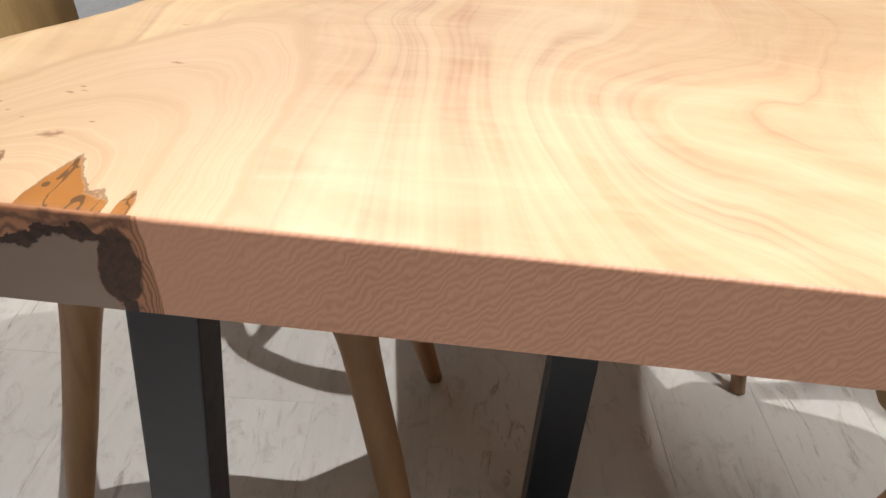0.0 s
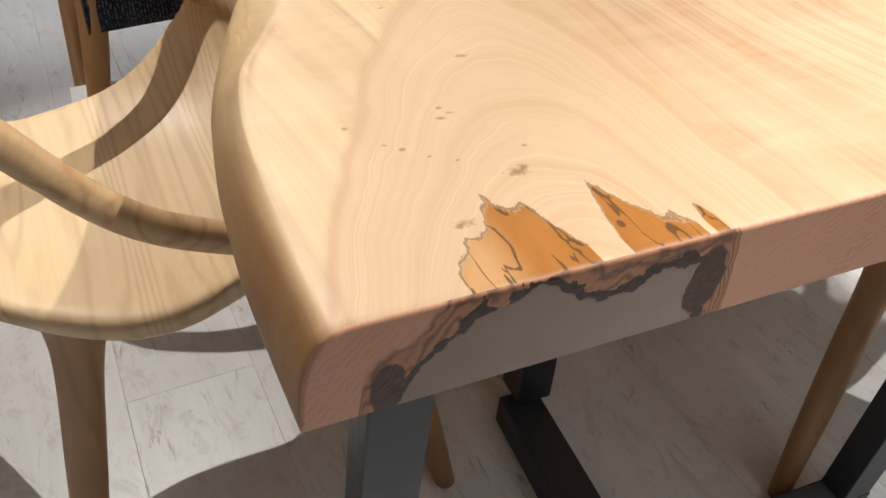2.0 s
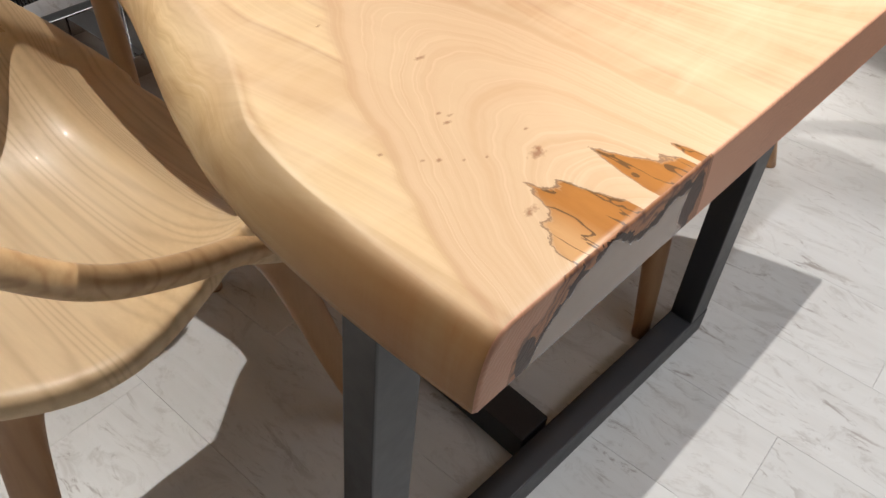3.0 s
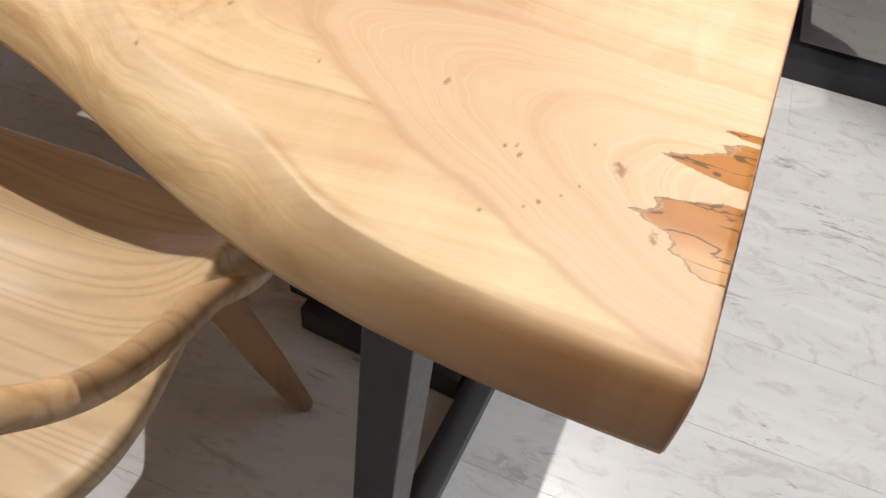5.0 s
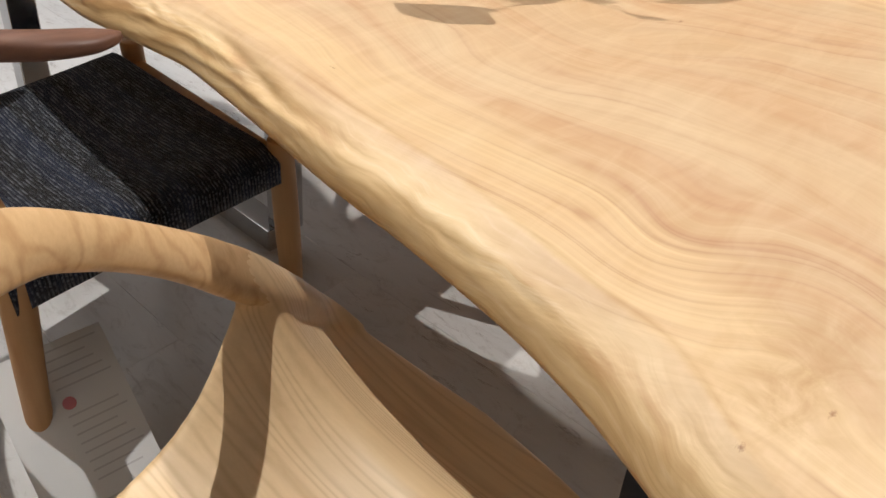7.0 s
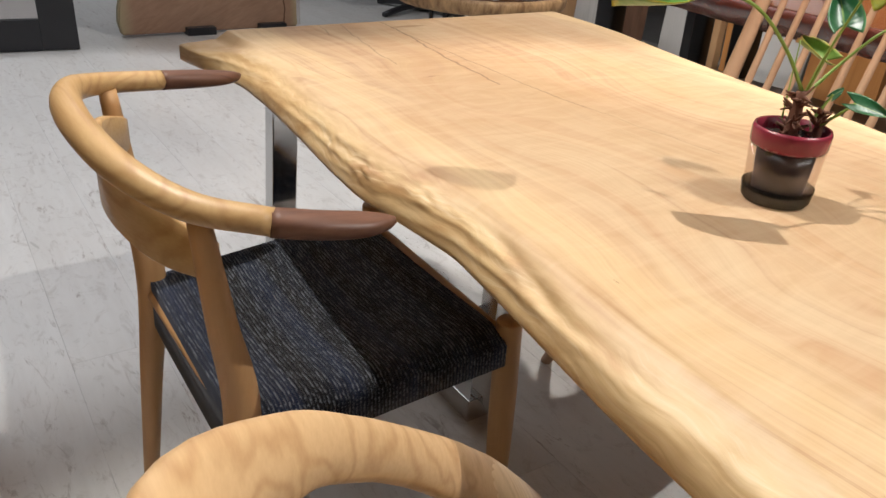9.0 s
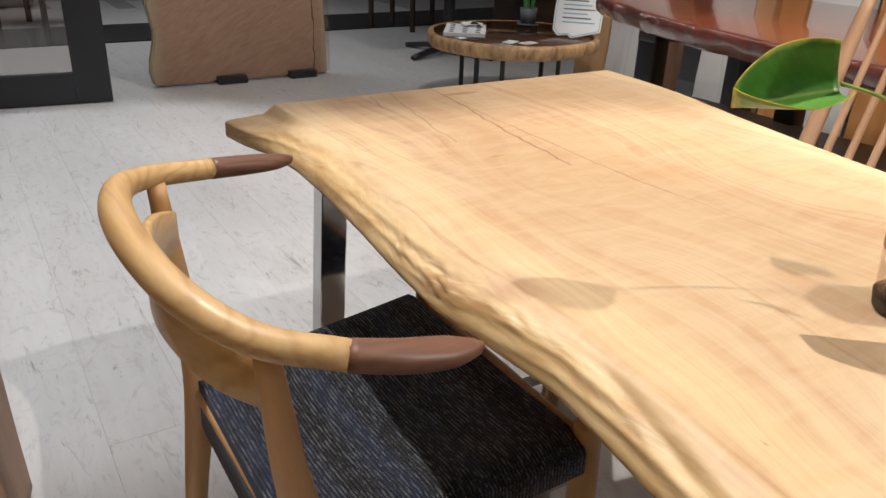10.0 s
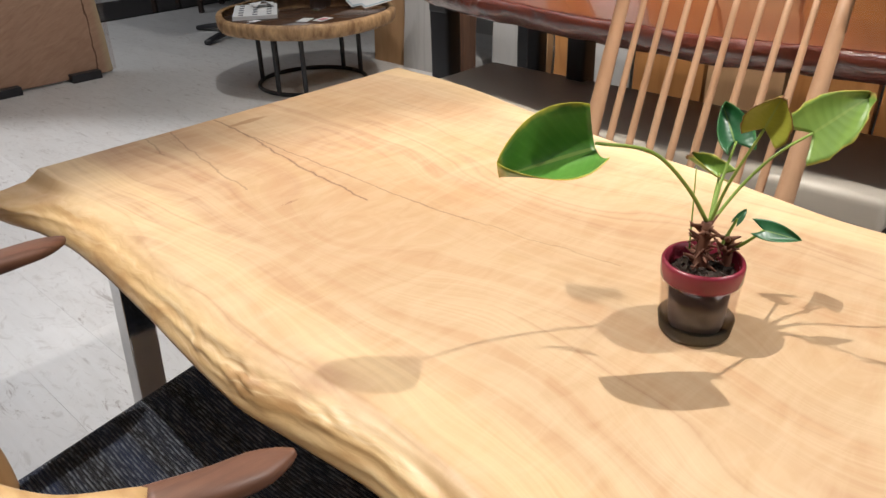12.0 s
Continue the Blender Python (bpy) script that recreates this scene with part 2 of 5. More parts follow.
    for ky, kz, r in ((1.02, 0.702, 0.024), (1.10, 0.697, 0.016), (0.955, 0.710, 0.014), (0.765, 0.700, 0.014), (0.17, 0.690, 0.012)):
        d1, d2 = k.m("DIVIDE", k.m("SUBTRACT", y, ky), r * 1.5), k.m("DIVIDE", k.m("SUBTRACT", z, kz), r * 0.6)
        g = k.m("EXPONENT", k.m("MULTIPLY", k.m("ADD", k.m("MULTIPLY", d1, d1), k.m("MULTIPLY", d2, d2)), -1.0))
        ebase = k.mix(k.m("MULTIPLY", g, k.m("MULTIPLY_ADD", stain, 2.6, -0.75, clamp=True)), ebase, (0.30, 0.15, 0.06))
    ebase = k.mix(k.m("MULTIPLY", k.m("MULTIPLY_ADD", fib, 1.6, -0.5, clamp=True), 0.20), ebase, (0.55, 0.33, 0.14))
    # grain lines that surface along the edge, a bark-brown line by the crest
    run = k.noise(k.n("ShaderNodeCombineXYZ", X=k.m("MULTIPLY", k.m("MULTIPLY_ADD", k.noise(k.coord((1, 1, 1)), 6.0, 3.0), 0.05, k.m("ADD", inset, k.m("MULTIPLY", z, 0.4))), 150.0), Y=k.m("MULTIPLY", y, 5.0), Z=2.0).outputs[0], 1.0, 5.0, 0.65)
    ebase = k.mix(k.m("MULTIPLY", k.ramp(run, (0.50, (0, 0, 0)), (0.62, (1, 1, 1))), k.m("MULTIPLY_ADD", near, -0.25, 0.45)), ebase, (0.42, 0.23, 0.085))
    ebase = k.mix(k.m("MULTIPLY", k.ramp(run, (0.36, (1, 1, 1)), (0.46, (0, 0, 0))), k.m("MULTIPLY_ADD", near, -0.45, 0.45)), ebase, (0.79, 0.64, 0.41))
    base = k.mix(side, base, ebase)
    by = k.m("SUBTRACT", 1.0, k.m("DIVIDE", k.m("ABSOLUTE", k.m("SUBTRACT", inset, 0.0035)), 0.0045), clamp=True)
    base = k.mix(k.m("MULTIPLY", k.m("MULTIPLY", by, k.m("MULTIPLY_ADD", stain, 3.0, -1.1, clamp=True)), 0.75), base, (0.38, 0.20, 0.08))
    ledge = k.m("MULTIPLY", k.m("MULTIPLY", k.m("SUBTRACT", y, 1.52), 14.0, clamp=True), k.m("MULTIPLY", inset, -500.0, clamp=True))
    base = k.mix(k.m("MULTIPLY", ledge, k.m("MULTIPLY_ADD", sil, 1.2, -0.25, clamp=True)), base, (0.42, 0.22, 0.085))
    # pin knots: small brown pits
    grit = k.noise(k.coord((1.0, 1.4, 1.0)), 330.0, 3.0, 0.6)
    for kx, ky, rx, ry in ((0.113, 0.138, 0.0030, 0.0016), (0.121, 0.263, 0.0030, 0.0015), (0.072, 0.286, 0.0020, 0.0022), (0.036, 0.282, 0.0016, 0.0020), (0.533, 0.565, 0.005, 0.002), (0.390, 1.270, 0.012, 0.003), (0.088, 0.045, 0.0040, 0.0030), (0.092, 0.047, 0.0022, 0.0020), (0.084, 0.093, 0.0018, 0.0010), (0.078, 0.090, 0.0024, 0.0012), (0.081, 0.098, 0.0016, 0.0010), (0.053, 0.074, 0.0014, 0.0010), (0.048, 0.079, 0.0012, 0.0009), (0.061, 0.066, 0.0013, 0.0010), (0.100, 0.060, 0.0013, 0.0009), (0.098, 0.200, 0.0018, 0.0010), (0.038, 0.096, 0.0014, 0.0010), (0.070, 0.060, 0.0011, 0.0008), (0.054, 0.024, 0.0045, 0.0018), (0.192, 0.695, 0.0012, 0.0030), (0.800, 0.700, 0.016, 0.002)):
        dx, dy = k.m("DIVIDE", k.m("SUBTRACT", x, kx), rx), k.m("DIVIDE", k.m("SUBTRACT", y, ky), ry)
        rr = k.m("SQRT", k.m("ADD", k.m("MULTIPLY", dx, dx), k.m("MULTIPLY", dy, dy)))
        rr = k.m("ADD", rr, k.m("MULTIPLY_ADD", grit, 3.2, -1.3))
        base = k.mix(k.m("MULTIPLY", k.m("SUBTRACT", 1.45, rr, clamp=True), 0.75), base, (0.25, 0.10, 0.04))
    # amber resin tongues at the sawn end
    ez = k.m("MULTIPLY_ADD", x, 0.072, y)
    rag = k.m("MULTIPLY_ADD", k.noise(k.coord((1.0, 0.5, 1.0)), 150.0, 4.0, 0.7), 0.020, -0.011)
    tall = k.m("MULTIPLY", k.curve(k.m("DIVIDE", x, 0.2), [(0.0, 0.0), (0.19, 0.0), (0.215, 0.22), (0.25, 0.42), (0.30, 0.55), (0.335, 0.86), (0.36, 0.66), (0.395, 0.70), (0.425, 0.30), (0.445, 0.0), (0.50, 0.0), (0.515, 0.40), (0.545, 0.84), (0.575, 0.55), (0.60, 0.30), (0.64, 0.22), (0.675, 0.0), (0.695, 0.40), (0.712, 0.0), (1.0, 0.0)]), 0.048)
    d = k.m("SUBTRACT", k.m("ADD", tall, rag), ez)
    zone = k.m("MULTIPLY", k.m("GREATER_THAN", tall, 0.004), k.m("LESS_THAN", x, 0.145))
    inside = k.m("MULTIPLY", k.m("MULTIPLY_ADD", d, 260.0, 0.12, clamp=True), zone)
    pale = k.m("MULTIPLY", k.m("SUBTRACT", 0.066, x), 70.0, clamp=True)
    amber = k.mix(k.noise(k.coord((1, 0.4, 1)), 60.0, 4.0), (0.28, 0.10, 0.02), (0.50, 0.21, 0.045))
    amber = k.mix(k.m("MULTIPLY", pale, 0.65), amber, (0.66, 0.40, 0.19))
    deep = k.m("MULTIPLY", k.m("SUBTRACT", 0.010, d), 70.0, clamp=True)
    amber = k.mix(k.m("MULTIPLY", deep, 0.35), amber, (0.30, 0.13, 0.04))
    vein = k.m("LESS_THAN", k.m("ABSOLUTE", k.m("SUBTRACT", k.noise(k.coord((1, 0.30, 1)), 66.0, 3.0, 0.5, 0.8), 0.5)), 0.013)
    amber = k.mix(k.m("MULTIPLY", vein, 0.85), amber, (0.10, 0.05, 0.02))
    base = k.mix(inside, base, amber)
    rim = k.m("MULTIPLY", k.m("LESS_THAN", k.m("ABSOLUTE", k.m("SUBTRACT", d, 0.0006)), 0.0011), zone)
    base = k.mix(k.m("MULTIPLY", rim, 0.65), base, (0.16, 0.08, 0.04))
    # drying checks near the far end
    wob = k.m("MULTIPLY_ADD", k.noise(k.coord((1, 1, 1)), 22.0, 4.0), 0.018, -0.009)
    yn = k.m("DIVIDE", y, 1.7)
    for pts, wd, dark in ((((1.197, 0.456), (1.318, 0.469), (1.554, 0.506), (1.654, 0.516)), 0.0016, 0.9), (((1.058, 0.496), (1.182, 0.492), (1.384, 0.500), (1.554, 0.506)), 0.0010, 0.75), (((0.86, 0.515), (1.058, 0.496)), 0.0007, 0.45), (((1.349, 0.379), (1.449, 0.389), (1.653, 0.431)), 0.0013, 0.55), (((1.56, 0.372), (1.66, 0.390)), 0.0013, 0.5)):
        xc = k.curve(yn, [(py / 1.7, px) for py, px in pts])
        line = k.m("ABSOLUTE", k.m("SUBTRACT", k.m("ADD", x, wob), xc))
        span = k.m("MULTIPLY", k.m("GREATER_THAN", y, pts[0][0]), k.m("LESS_THAN", y, pts[-1][0]))
        base = k.mix(k.m("MULTIPLY", k.m("MULTIPLY", k.m("SUBTRACT", 1.0, k.m("DIVIDE", line, wd * 1.6), clamp=True), span), dark), base, (0.16, 0.07, 0.03))
    gap = k.m("MULTIPLY", k.m("SUBTRACT", ball(0.548, 1.600, 0.040, 0.011), k.m("MULTIPLY_ADD", rip, 1.0, -0.05)), 5.0, clamp=True)
    base = k.mix(k.m("MULTIPLY", gap, 0.7), base, (0.33, 0.16, 0.06))
    t.links.new(base, b.inputs["Base Color"])
    t.links.new(k.m("MULTIPLY_ADD", k.m("SUBTRACT", 1.0, inside), 0.2, k.m("MULTIPLY_ADD", tone, 0.16, 0.21)), b.inputs["Roughness"])
    relief = k.m("ADD", k.m("MULTIPLY_ADD", rip, 1.2, k.m("MULTIPLY", fine, 0.6)), k.m("MULTIPLY", side, k.m("MULTIPLY_ADD", sil, 9.0, k.m("MULTIPLY", fib, 1.0))))
    t.links.new(k.bump(relief, 0.16, 0.0007), b.inputs["Normal"])
    return m


def slab_end():
    """Sawn end: curly pink-brown end grain, a grey resin fill with a charred bark rim."""
    m, t, b = material("slab_sawn_end", 0.5, 0.0, 0.45)
    k = Net(t)
    x, y, z = k.n("ShaderNodeSeparateXYZ", Vector=k.n("ShaderNodeTexCoord").outputs["Object"]).outputs
    n1 = k.noise(k.coord((1.0, 1.0, 1.0)), 26.0, 3.0, 0.5)
    chev = k.n("ShaderNodeTexWave", Vector=k.coord((1.0, 1.0, 0.6), (0, 0.5, 0)), Scale=150.0, Distortion=12.0, Detail=2.0, Detail_Scale=0.9)
    chev.bands_direction = "Z"
    flow = k.m("MULTIPLY_ADD", chev.outputs["Fac"], 0.8, k.m("MULTIPLY_ADD", n1, 0.5, -0.3), clamp=True)
    curly = k.m("MULTIPLY", k.m("SUBTRACT", x, 0.15), 14.0, clamp=True)
    base = k.mix(k.m("MULTIPLY", flow, k.m("MULTIPLY_ADD", curly, 0.42, 0.22)), (0.66, 0.345, 0.215), (0.47, 0.225, 0.135))
    # fill profile across the end
    prof = k.curve(k.m("DIVIDE", x, 0.2), [(0.0, 0.0), (0.075, 0.0), (0.08, 0.06), (0.11, 0.34), (0.175, 0.66), (0.22, 0.80), (0.315, 0.94), (0.35, 0.90), (0.40, 0.70), (0.457, 0.60), (0.515, 0.61), (0.55, 0.73), (0.63, 0.76), (0.668, 0.64), (0.676, 0.16), (0.684, 0.0), (1.0, 0.0)])
    rimc = k.curve(k.m("DIVIDE", x, 0.2), [(0.0, 0.0), (0.010, 0.0), (0.020, 0.42), (0.055, 0.52), (0.105, 0.56), (0.14, 0.76), (0.17, 1.0), (0.715, 1.0), (0.74, 0.55), (0.755, 0.0), (1.0, 0.0)])
    h = k.m("DIVIDE", k.m("SUBTRACT", z, 0.677), 0.043)
    rag = k.m("MULTIPLY_ADD", k.noise(k.coord(), 120.0, 5.0, 0.65), 0.34, -0.17)
    soft = k.m("MULTIPLY_ADD", k.noise(k.coord(), 60.0, 3.0, 0.5), 0.5, -0.25)
    d = k.m("SUBTRACT", k.m("ADD", prof, rag), h)
    dh = k.m("SUBTRACT", k.m("ADD", k.m("MULTIPLY", rimc, 1.25), soft), h)
    inner = k.m("MULTIPLY", k.m("GREATER_THAN", x, 0.0015), k.m("LESS_THAN", x, 0.152))
    halo = k.m("MULTIPLY", k.m("MULTIPLY_ADD", dh, 9.0, 0.3, clamp=True), inner)
    swirl = k.m("MULTIPLY_ADD", k.m("SINE", k.m("MULTIPLY", k.m("ADD", dh, soft), 26.0)), 0.5, 0.5)
    brown = k.mix(k.m("POWER", swirl, 2.0), (0.42, 0.175, 0.075), (0.10, 0.035, 0.018))
    base = k.mix(k.m("MULTIPLY", halo, 0.80), base, brown)
    wide = k.m("MULTIPLY_ADD", k.noise(k.coord(), 70.0, 3.0), 0.55, -0.16)
    bark = k.m("MULTIPLY", k.m("MULTIPLY", k.m("GREATER_THAN", d, k.m("MULTIPLY", wide, -1.0)), k.m("LESS_THAN", d, 0.05)), k.m("MULTIPLY", k.m("GREATER_THAN", x, 0.015), k.m("LESS_THAN", x, 0.141)))
    char = k.mix(k.noise(k.coord(), 260.0, 3.0), (0.008, 0.006, 0.006), (0.11, 0.05, 0.028))
    base = k.mix(bark, base, char)
    resin = k.m("MULTIPLY", k.m("MULTIPLY", d, 40.0, clamp=True), k.m("MULTIPLY", k.m("GREATER_THAN", x, 0.015), k.m("LESS_THAN", x, 0.137)))
    for cx, cz, r in ((0.0125, 0.6875, 0.0062), (0.136, 0.698, 0.0085)):
        dx, dz = k.m("DIVIDE", k.m("SUBTRACT", x, cx), r), k.m("DIVIDE", k.m("SUBTRACT", z, cz), r * 1.9)
        rr = k.m("ADD", k.m("ADD", k.m("MULTIPLY", dx, dx), k.m("MULTIPLY", dz, dz)), k.m("MULTIPLY", rag, 4.0))
        blob = k.m("MULTIPLY", k.m("SUBTRACT", 1.15, rr), 4.0, clamp=True)
        base = k.mix(k.m("MULTIPLY", blob, 0.95), base, char)
        resin = k.m("MULTIPLY", resin, k.m("SUBTRACT", 1.0, blob))
    cloud = k.noise(k.coord((1.0, 1.0, 1.6)), 17.0, 3.0)
    base = k.mix(resin, base, k.mix(cloud, (0.235, 0.155, 0.110), (0.33, 0.235, 0.175)))
    t.links.new(base, b.inputs["Base Color"])
    t.links.new(k.m("MULTIPLY_ADD", resin, -0.30, 0.52), b.inputs["Roughness"])
    t.links.new(k.bump(k.m("SUBTRACT", k.m("MULTIPLY", flow, k.m("MULTIPLY_ADD", resin, -0.3, 0.3)), k.m("MULTIPLY", bark, 1.4)), 0.3, 0.001), b.inputs["Normal"])
    return m


def floor_mat():
    m, t, b = material("whitewashed_plank", 0.32, 0.0, 0.5)
    k = Net(t)
    rnd = k.n("ShaderNodeObjectInfo").outputs["Random"]
    off = k.n("ShaderNodeCombineXYZ", X=k.m("MULTIPLY", rnd, 37.0), Y=k.m("MULTIPLY", rnd, 91.0), Z=0.0)
    tc = k.n("ShaderNodeTexCoord").outputs["Object"]
    v = k.n("ShaderNodeVectorMath", i0=tc, i1=off.outputs[0]).outputs[0]
    long = k.n("ShaderNodeMapping", Vector=v, Scale=(1.0, 0.09, 1.0)).outputs[0]
    streak = k.noise(long, 42.0, 4.0, 0.65)
    patch = k.noise(k.n("ShaderNodeMapping", Vector=v, Scale=(1.0, 0.4, 1.0)).outputs[0], 6.0, 4.0, 0.6, 0.6)
    scuff = k.noise(k.n("ShaderNodeMapping", Vector=v, Scale=(1.0, 0.5, 1.0), Rotation=(0, 0, 0.6)).outputs[0], 19.0, 5.0, 0.75, 1.8)
    base = k.mix(patch, (0.55, 0.545, 0.535), (0.72, 0.715, 0.71))
    base = k.mix(k.m("MULTIPLY", k.m("MULTIPLY_ADD", streak, 2.0, -0.75, clamp=True), 0.30), base, (0.42, 0.39, 0.36))
    base = k.mix(k.m("MULTIPLY", k.ramp(scuff, (0.53, (0, 0, 0)), (0.66, (1, 1, 1))), 0.42), base, (0.36, 0.33, 0.31))
    scar = k.noise(k.n("ShaderNodeMapping", Vector=v, Scale=(1.0, 0.22, 1.0), Rotation=(0, 0, 0.12)).outputs[0], 30.0, 6.0, 0.8, 1.2)
    gate = k.ramp(k.noise(k.n("ShaderNodeMapping", Vector=v, Location=(5.0, 2.0, 0.0)).outputs[0], 4.5, 3.0), (0.44, (0, 0, 0)), (0.60, (1, 1, 1)))
    base = k.mix(k.m("MULTIPLY", k.m("MULTIPLY", k.ramp(scar, (0.57, (0, 0, 0)), (0.64, (1, 1, 1))), gate), 0.75), base, (0.21, 0.17, 0.15))
    base = k.mix(k.m("MULTIPLY_ADD", rnd, 0.14, 0.0), base, (0.50, 0.48, 0.46))
    t.links.new(base, b.inputs["Base Color"])
    t.links.new(k.m("MULTIPLY_ADD", patch, 0.2, 0.22), b.inputs["Roughness"])
    t.links.new(k.bump(streak, 0.12, 0.0006), b.inputs["Normal"])
    return m


def weave_mat():
    """Indigo-black wool weave with pale flecks in rows."""
    m, t, b = material("indigo_weave", 0.9, 0.0, 0.15)
    k = Net(t)
    v = k.coord((1.0, 1.0, 1.0), (0, 0, 0.0))
    rows = k.n("ShaderNodeTexWave", Vector=v, Scale=62.0, Distortion=1.0, Detail=2.0)
    rows.bands_direction = "X"
    cross = k.n("ShaderNodeTexWave", Vector=v, Scale=120.0, Distortion=2.0, Detail=2.0)
    cross.bands_direction = "Y"
    flecks = k.noise(k.coord((1.0, 0.16, 1.0)), 300.0, 2.0, 0.7)
    stripe = k.noise(k.coord((1.0, 0.02, 0.02)), 24.0, 2.0)
    base = k.mix(k.ramp(stripe, (0.42, (0, 0, 0)), (0.60, (1, 1, 1))), (0.005, 0.005, 0.007), (0.014, 0.021, 0.046))
    base = k.mix(k.m("MULTIPLY", rows.outputs["Fac"], k.ramp(flecks, (0.47, (0, 0, 0)), (0.62, (1, 1, 1)))), base, (0.17, 0.185, 0.21))
    t.links.new(base, b.inputs["Base Color"])
    b.inputs["Sheen Weight"].default_value = 0.15
    t.links.new(k.bump(k.m("MULTIPLY", rows.outputs["Fac"], k.m("ADD", cross.outputs["Fac"], 0.5)), 0.7, 0.002), b.inputs["Normal"])
    return m


def leaf_mat(name, dark, light, edge=(0.45, 0.42, 0.05), brown=0.0):
    m, t, b = material(name, 0.35, 0.0, 0.5)
    k = Net(t)
    at = k.n("ShaderNodeUVMap").outputs[0]
    u, v, _ = k.n("ShaderNodeSeparateXYZ", Vector=at).outputs
    n = k.noise(k.coord(), 60.0, 3.0)
    side = k.m("ABSOLUTE", k.m("MULTIPLY_ADD", v, 2.0, -1.0))
    vein = k.m("SINE", k.m("MULTIPLY", k.m("MULTIPLY_ADD", side, -0.30, u), 55.0))
    mid = k.m("LESS_THAN", side, 0.05)
    base = k.mix(k.m("ADD", k.m("MULTIPLY", n, 0.7), k.m("MULTIPLY", k.m("POWER", k.m("MULTIPLY_ADD", vein, 0.5, 0.5), 6.0), 0.10), clamp=True), dark, light)
    base = k.mix(k.m("MULTIPLY", mid, 0.6), base, (0.28, 0.38, 0.09))
    rim = k.m("MAXIMUM", side, k.m("MULTIPLY_ADD", u, 1.0, 0.0))
    e = k.m("MULTIPLY", k.m("SUBTRACT", k.m("MULTIPLY_ADD", n, 0.16, rim), 1.00), 14.0, clamp=True)
    base = k.mix(e, base, edge)
    if brown:
        base = k.mix(k.m("MULTIPLY", k.m("SUBTRACT", k.m("MULTIPLY_ADD", n, 0.2, u), 1.02), 12.0, clamp=True), base, (0.22, 0.10, 0.03))
    t.links.new(base, b.inputs["Base Color"])
    b.inputs["Subsurface Weight"].default_value = 0.0
    b.inputs["Transmission Weight"].default_value = 0.0
    t.links.new(k.bump(vein, 0.08, 0.0006), b.inputs["Normal"])
    return m


def glass_mat(name, colour=(1, 1, 1), gloss=0.08):
    """Thin clear sheet: lets light through with its tint, with a weak sharp gloss."""
    m = bpy.data.materials.new(name)
    m.use_nodes = True
    t = m.node_tree
    t.nodes.remove(t.nodes["Principled BSDF"])
    k = Net(t)
    see = k.n("ShaderNodeBsdfTransparent", Color=(*colour, 1))
    shine = k.n("ShaderNodeBsdfGlossy", Roughness=0.04)
    mx = k.n("ShaderNodeMixShader", i0=gloss, i1=see.outputs[0], i2=shine.outputs[0])
    t.links.new(mx.outputs[0], t.nodes["Material Output"].inputs[0])
    return m


MAT_TOP, MAT_END = slab_top(), slab_end()
MAT_FLOOR = floor_mat()
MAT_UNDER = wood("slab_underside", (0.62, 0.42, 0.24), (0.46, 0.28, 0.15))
MAT_STEEL = paint("black_steel", (0.022, 0.022, 0.026), 0.42, 0.0, 0.2, 60.0, 0.12)
MAT_CHROME = paint("polished_steel", (0.62, 0.61, 0.60), 0.12, 1.0, 0.05)
MAT_ASH = wood("oiled_ash", (0.68, 0.46, 0.245), (0.46, 0.27, 0.125), 1.5, 1, 0.40, 0.05, 16.0, 1.3)
MAT_ASH_SEAT = wood("oiled_ash_seat", (0.78, 0.585, 0.345), (0.52, 0.345, 0.185), 1.2, 1, 0.40, 0.05, 44.0, 1.0, 0.4, 0.05, 0.15)
MAT_OAK = wood("soaped_oak", (0.60, 0.40, 0.19), (0.42, 0.245, 0.10), 1.6, 1, 0.40, 0.1, 14.0, 1.3)
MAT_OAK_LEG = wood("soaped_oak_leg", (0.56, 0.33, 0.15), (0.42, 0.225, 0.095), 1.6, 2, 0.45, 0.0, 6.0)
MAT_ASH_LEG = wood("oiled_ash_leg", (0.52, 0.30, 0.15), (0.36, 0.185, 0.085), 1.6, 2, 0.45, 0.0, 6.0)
MAT_WALNUT = wood("oiled_walnut", (0.175, 0.080, 0.048), (0.075, 0.032, 0.021), 3.2, 0, 0.42, 0.0, 7.0)
MAT_WEAVE = weave_mat()


# ---- mesh helpers ----
def part(name, bm, mat, parent=None, label="", smooth=True):
    """Links a bmesh as one mesh object, under a thing or a part where one is given."""
    me = bpy.data.meshes.new(name)
    bmesh.ops.recalc_face_normals(bm, faces=bm.faces)
    bm.to_mesh(me)
    bm.free()
    for mm in mat if isinstance(mat, (list, tuple)) else [mat]:
        me.materials.append(mm)
    if smooth:
        me.polygons.foreach_set("use_smooth", [True] * len(me.polygons))
    ob = new(name, me)
    if parent is not None:
        ob.parent = parent
        ob.matrix_parent_inverse = parent.matrix_world.inverted()
    if label:
        ob["label"] = label
    return ob


def thing(name, loc, label, category, group="", kind=""):
    ob = new(name)
    ob.location = loc
    ob.matrix_world = Matrix.Translation(loc)
    ob.empty_display_size = 0.05
    return tagged(ob, label, category, group, kind)


def box(size, centre=(0, 0, 0), bevel=0.0, turn=None, seg=2):
    bm = bmesh.new()
    bmesh.ops.create_cube(bm, size=1.0)
    bmesh.ops.scale(bm, vec=size, verts=bm.verts)
    if bevel:
        bmesh.ops.bevel(bm, geom=bm.edges[:], offset=bevel, segments=seg, affect="EDGES", profile=0.6)
    m = Matrix.Translation(centre) @ (turn if turn is not None else Matrix.Identity(4))
    bmesh.ops.transform(bm, matrix=m, verts=bm.verts)
    return bm


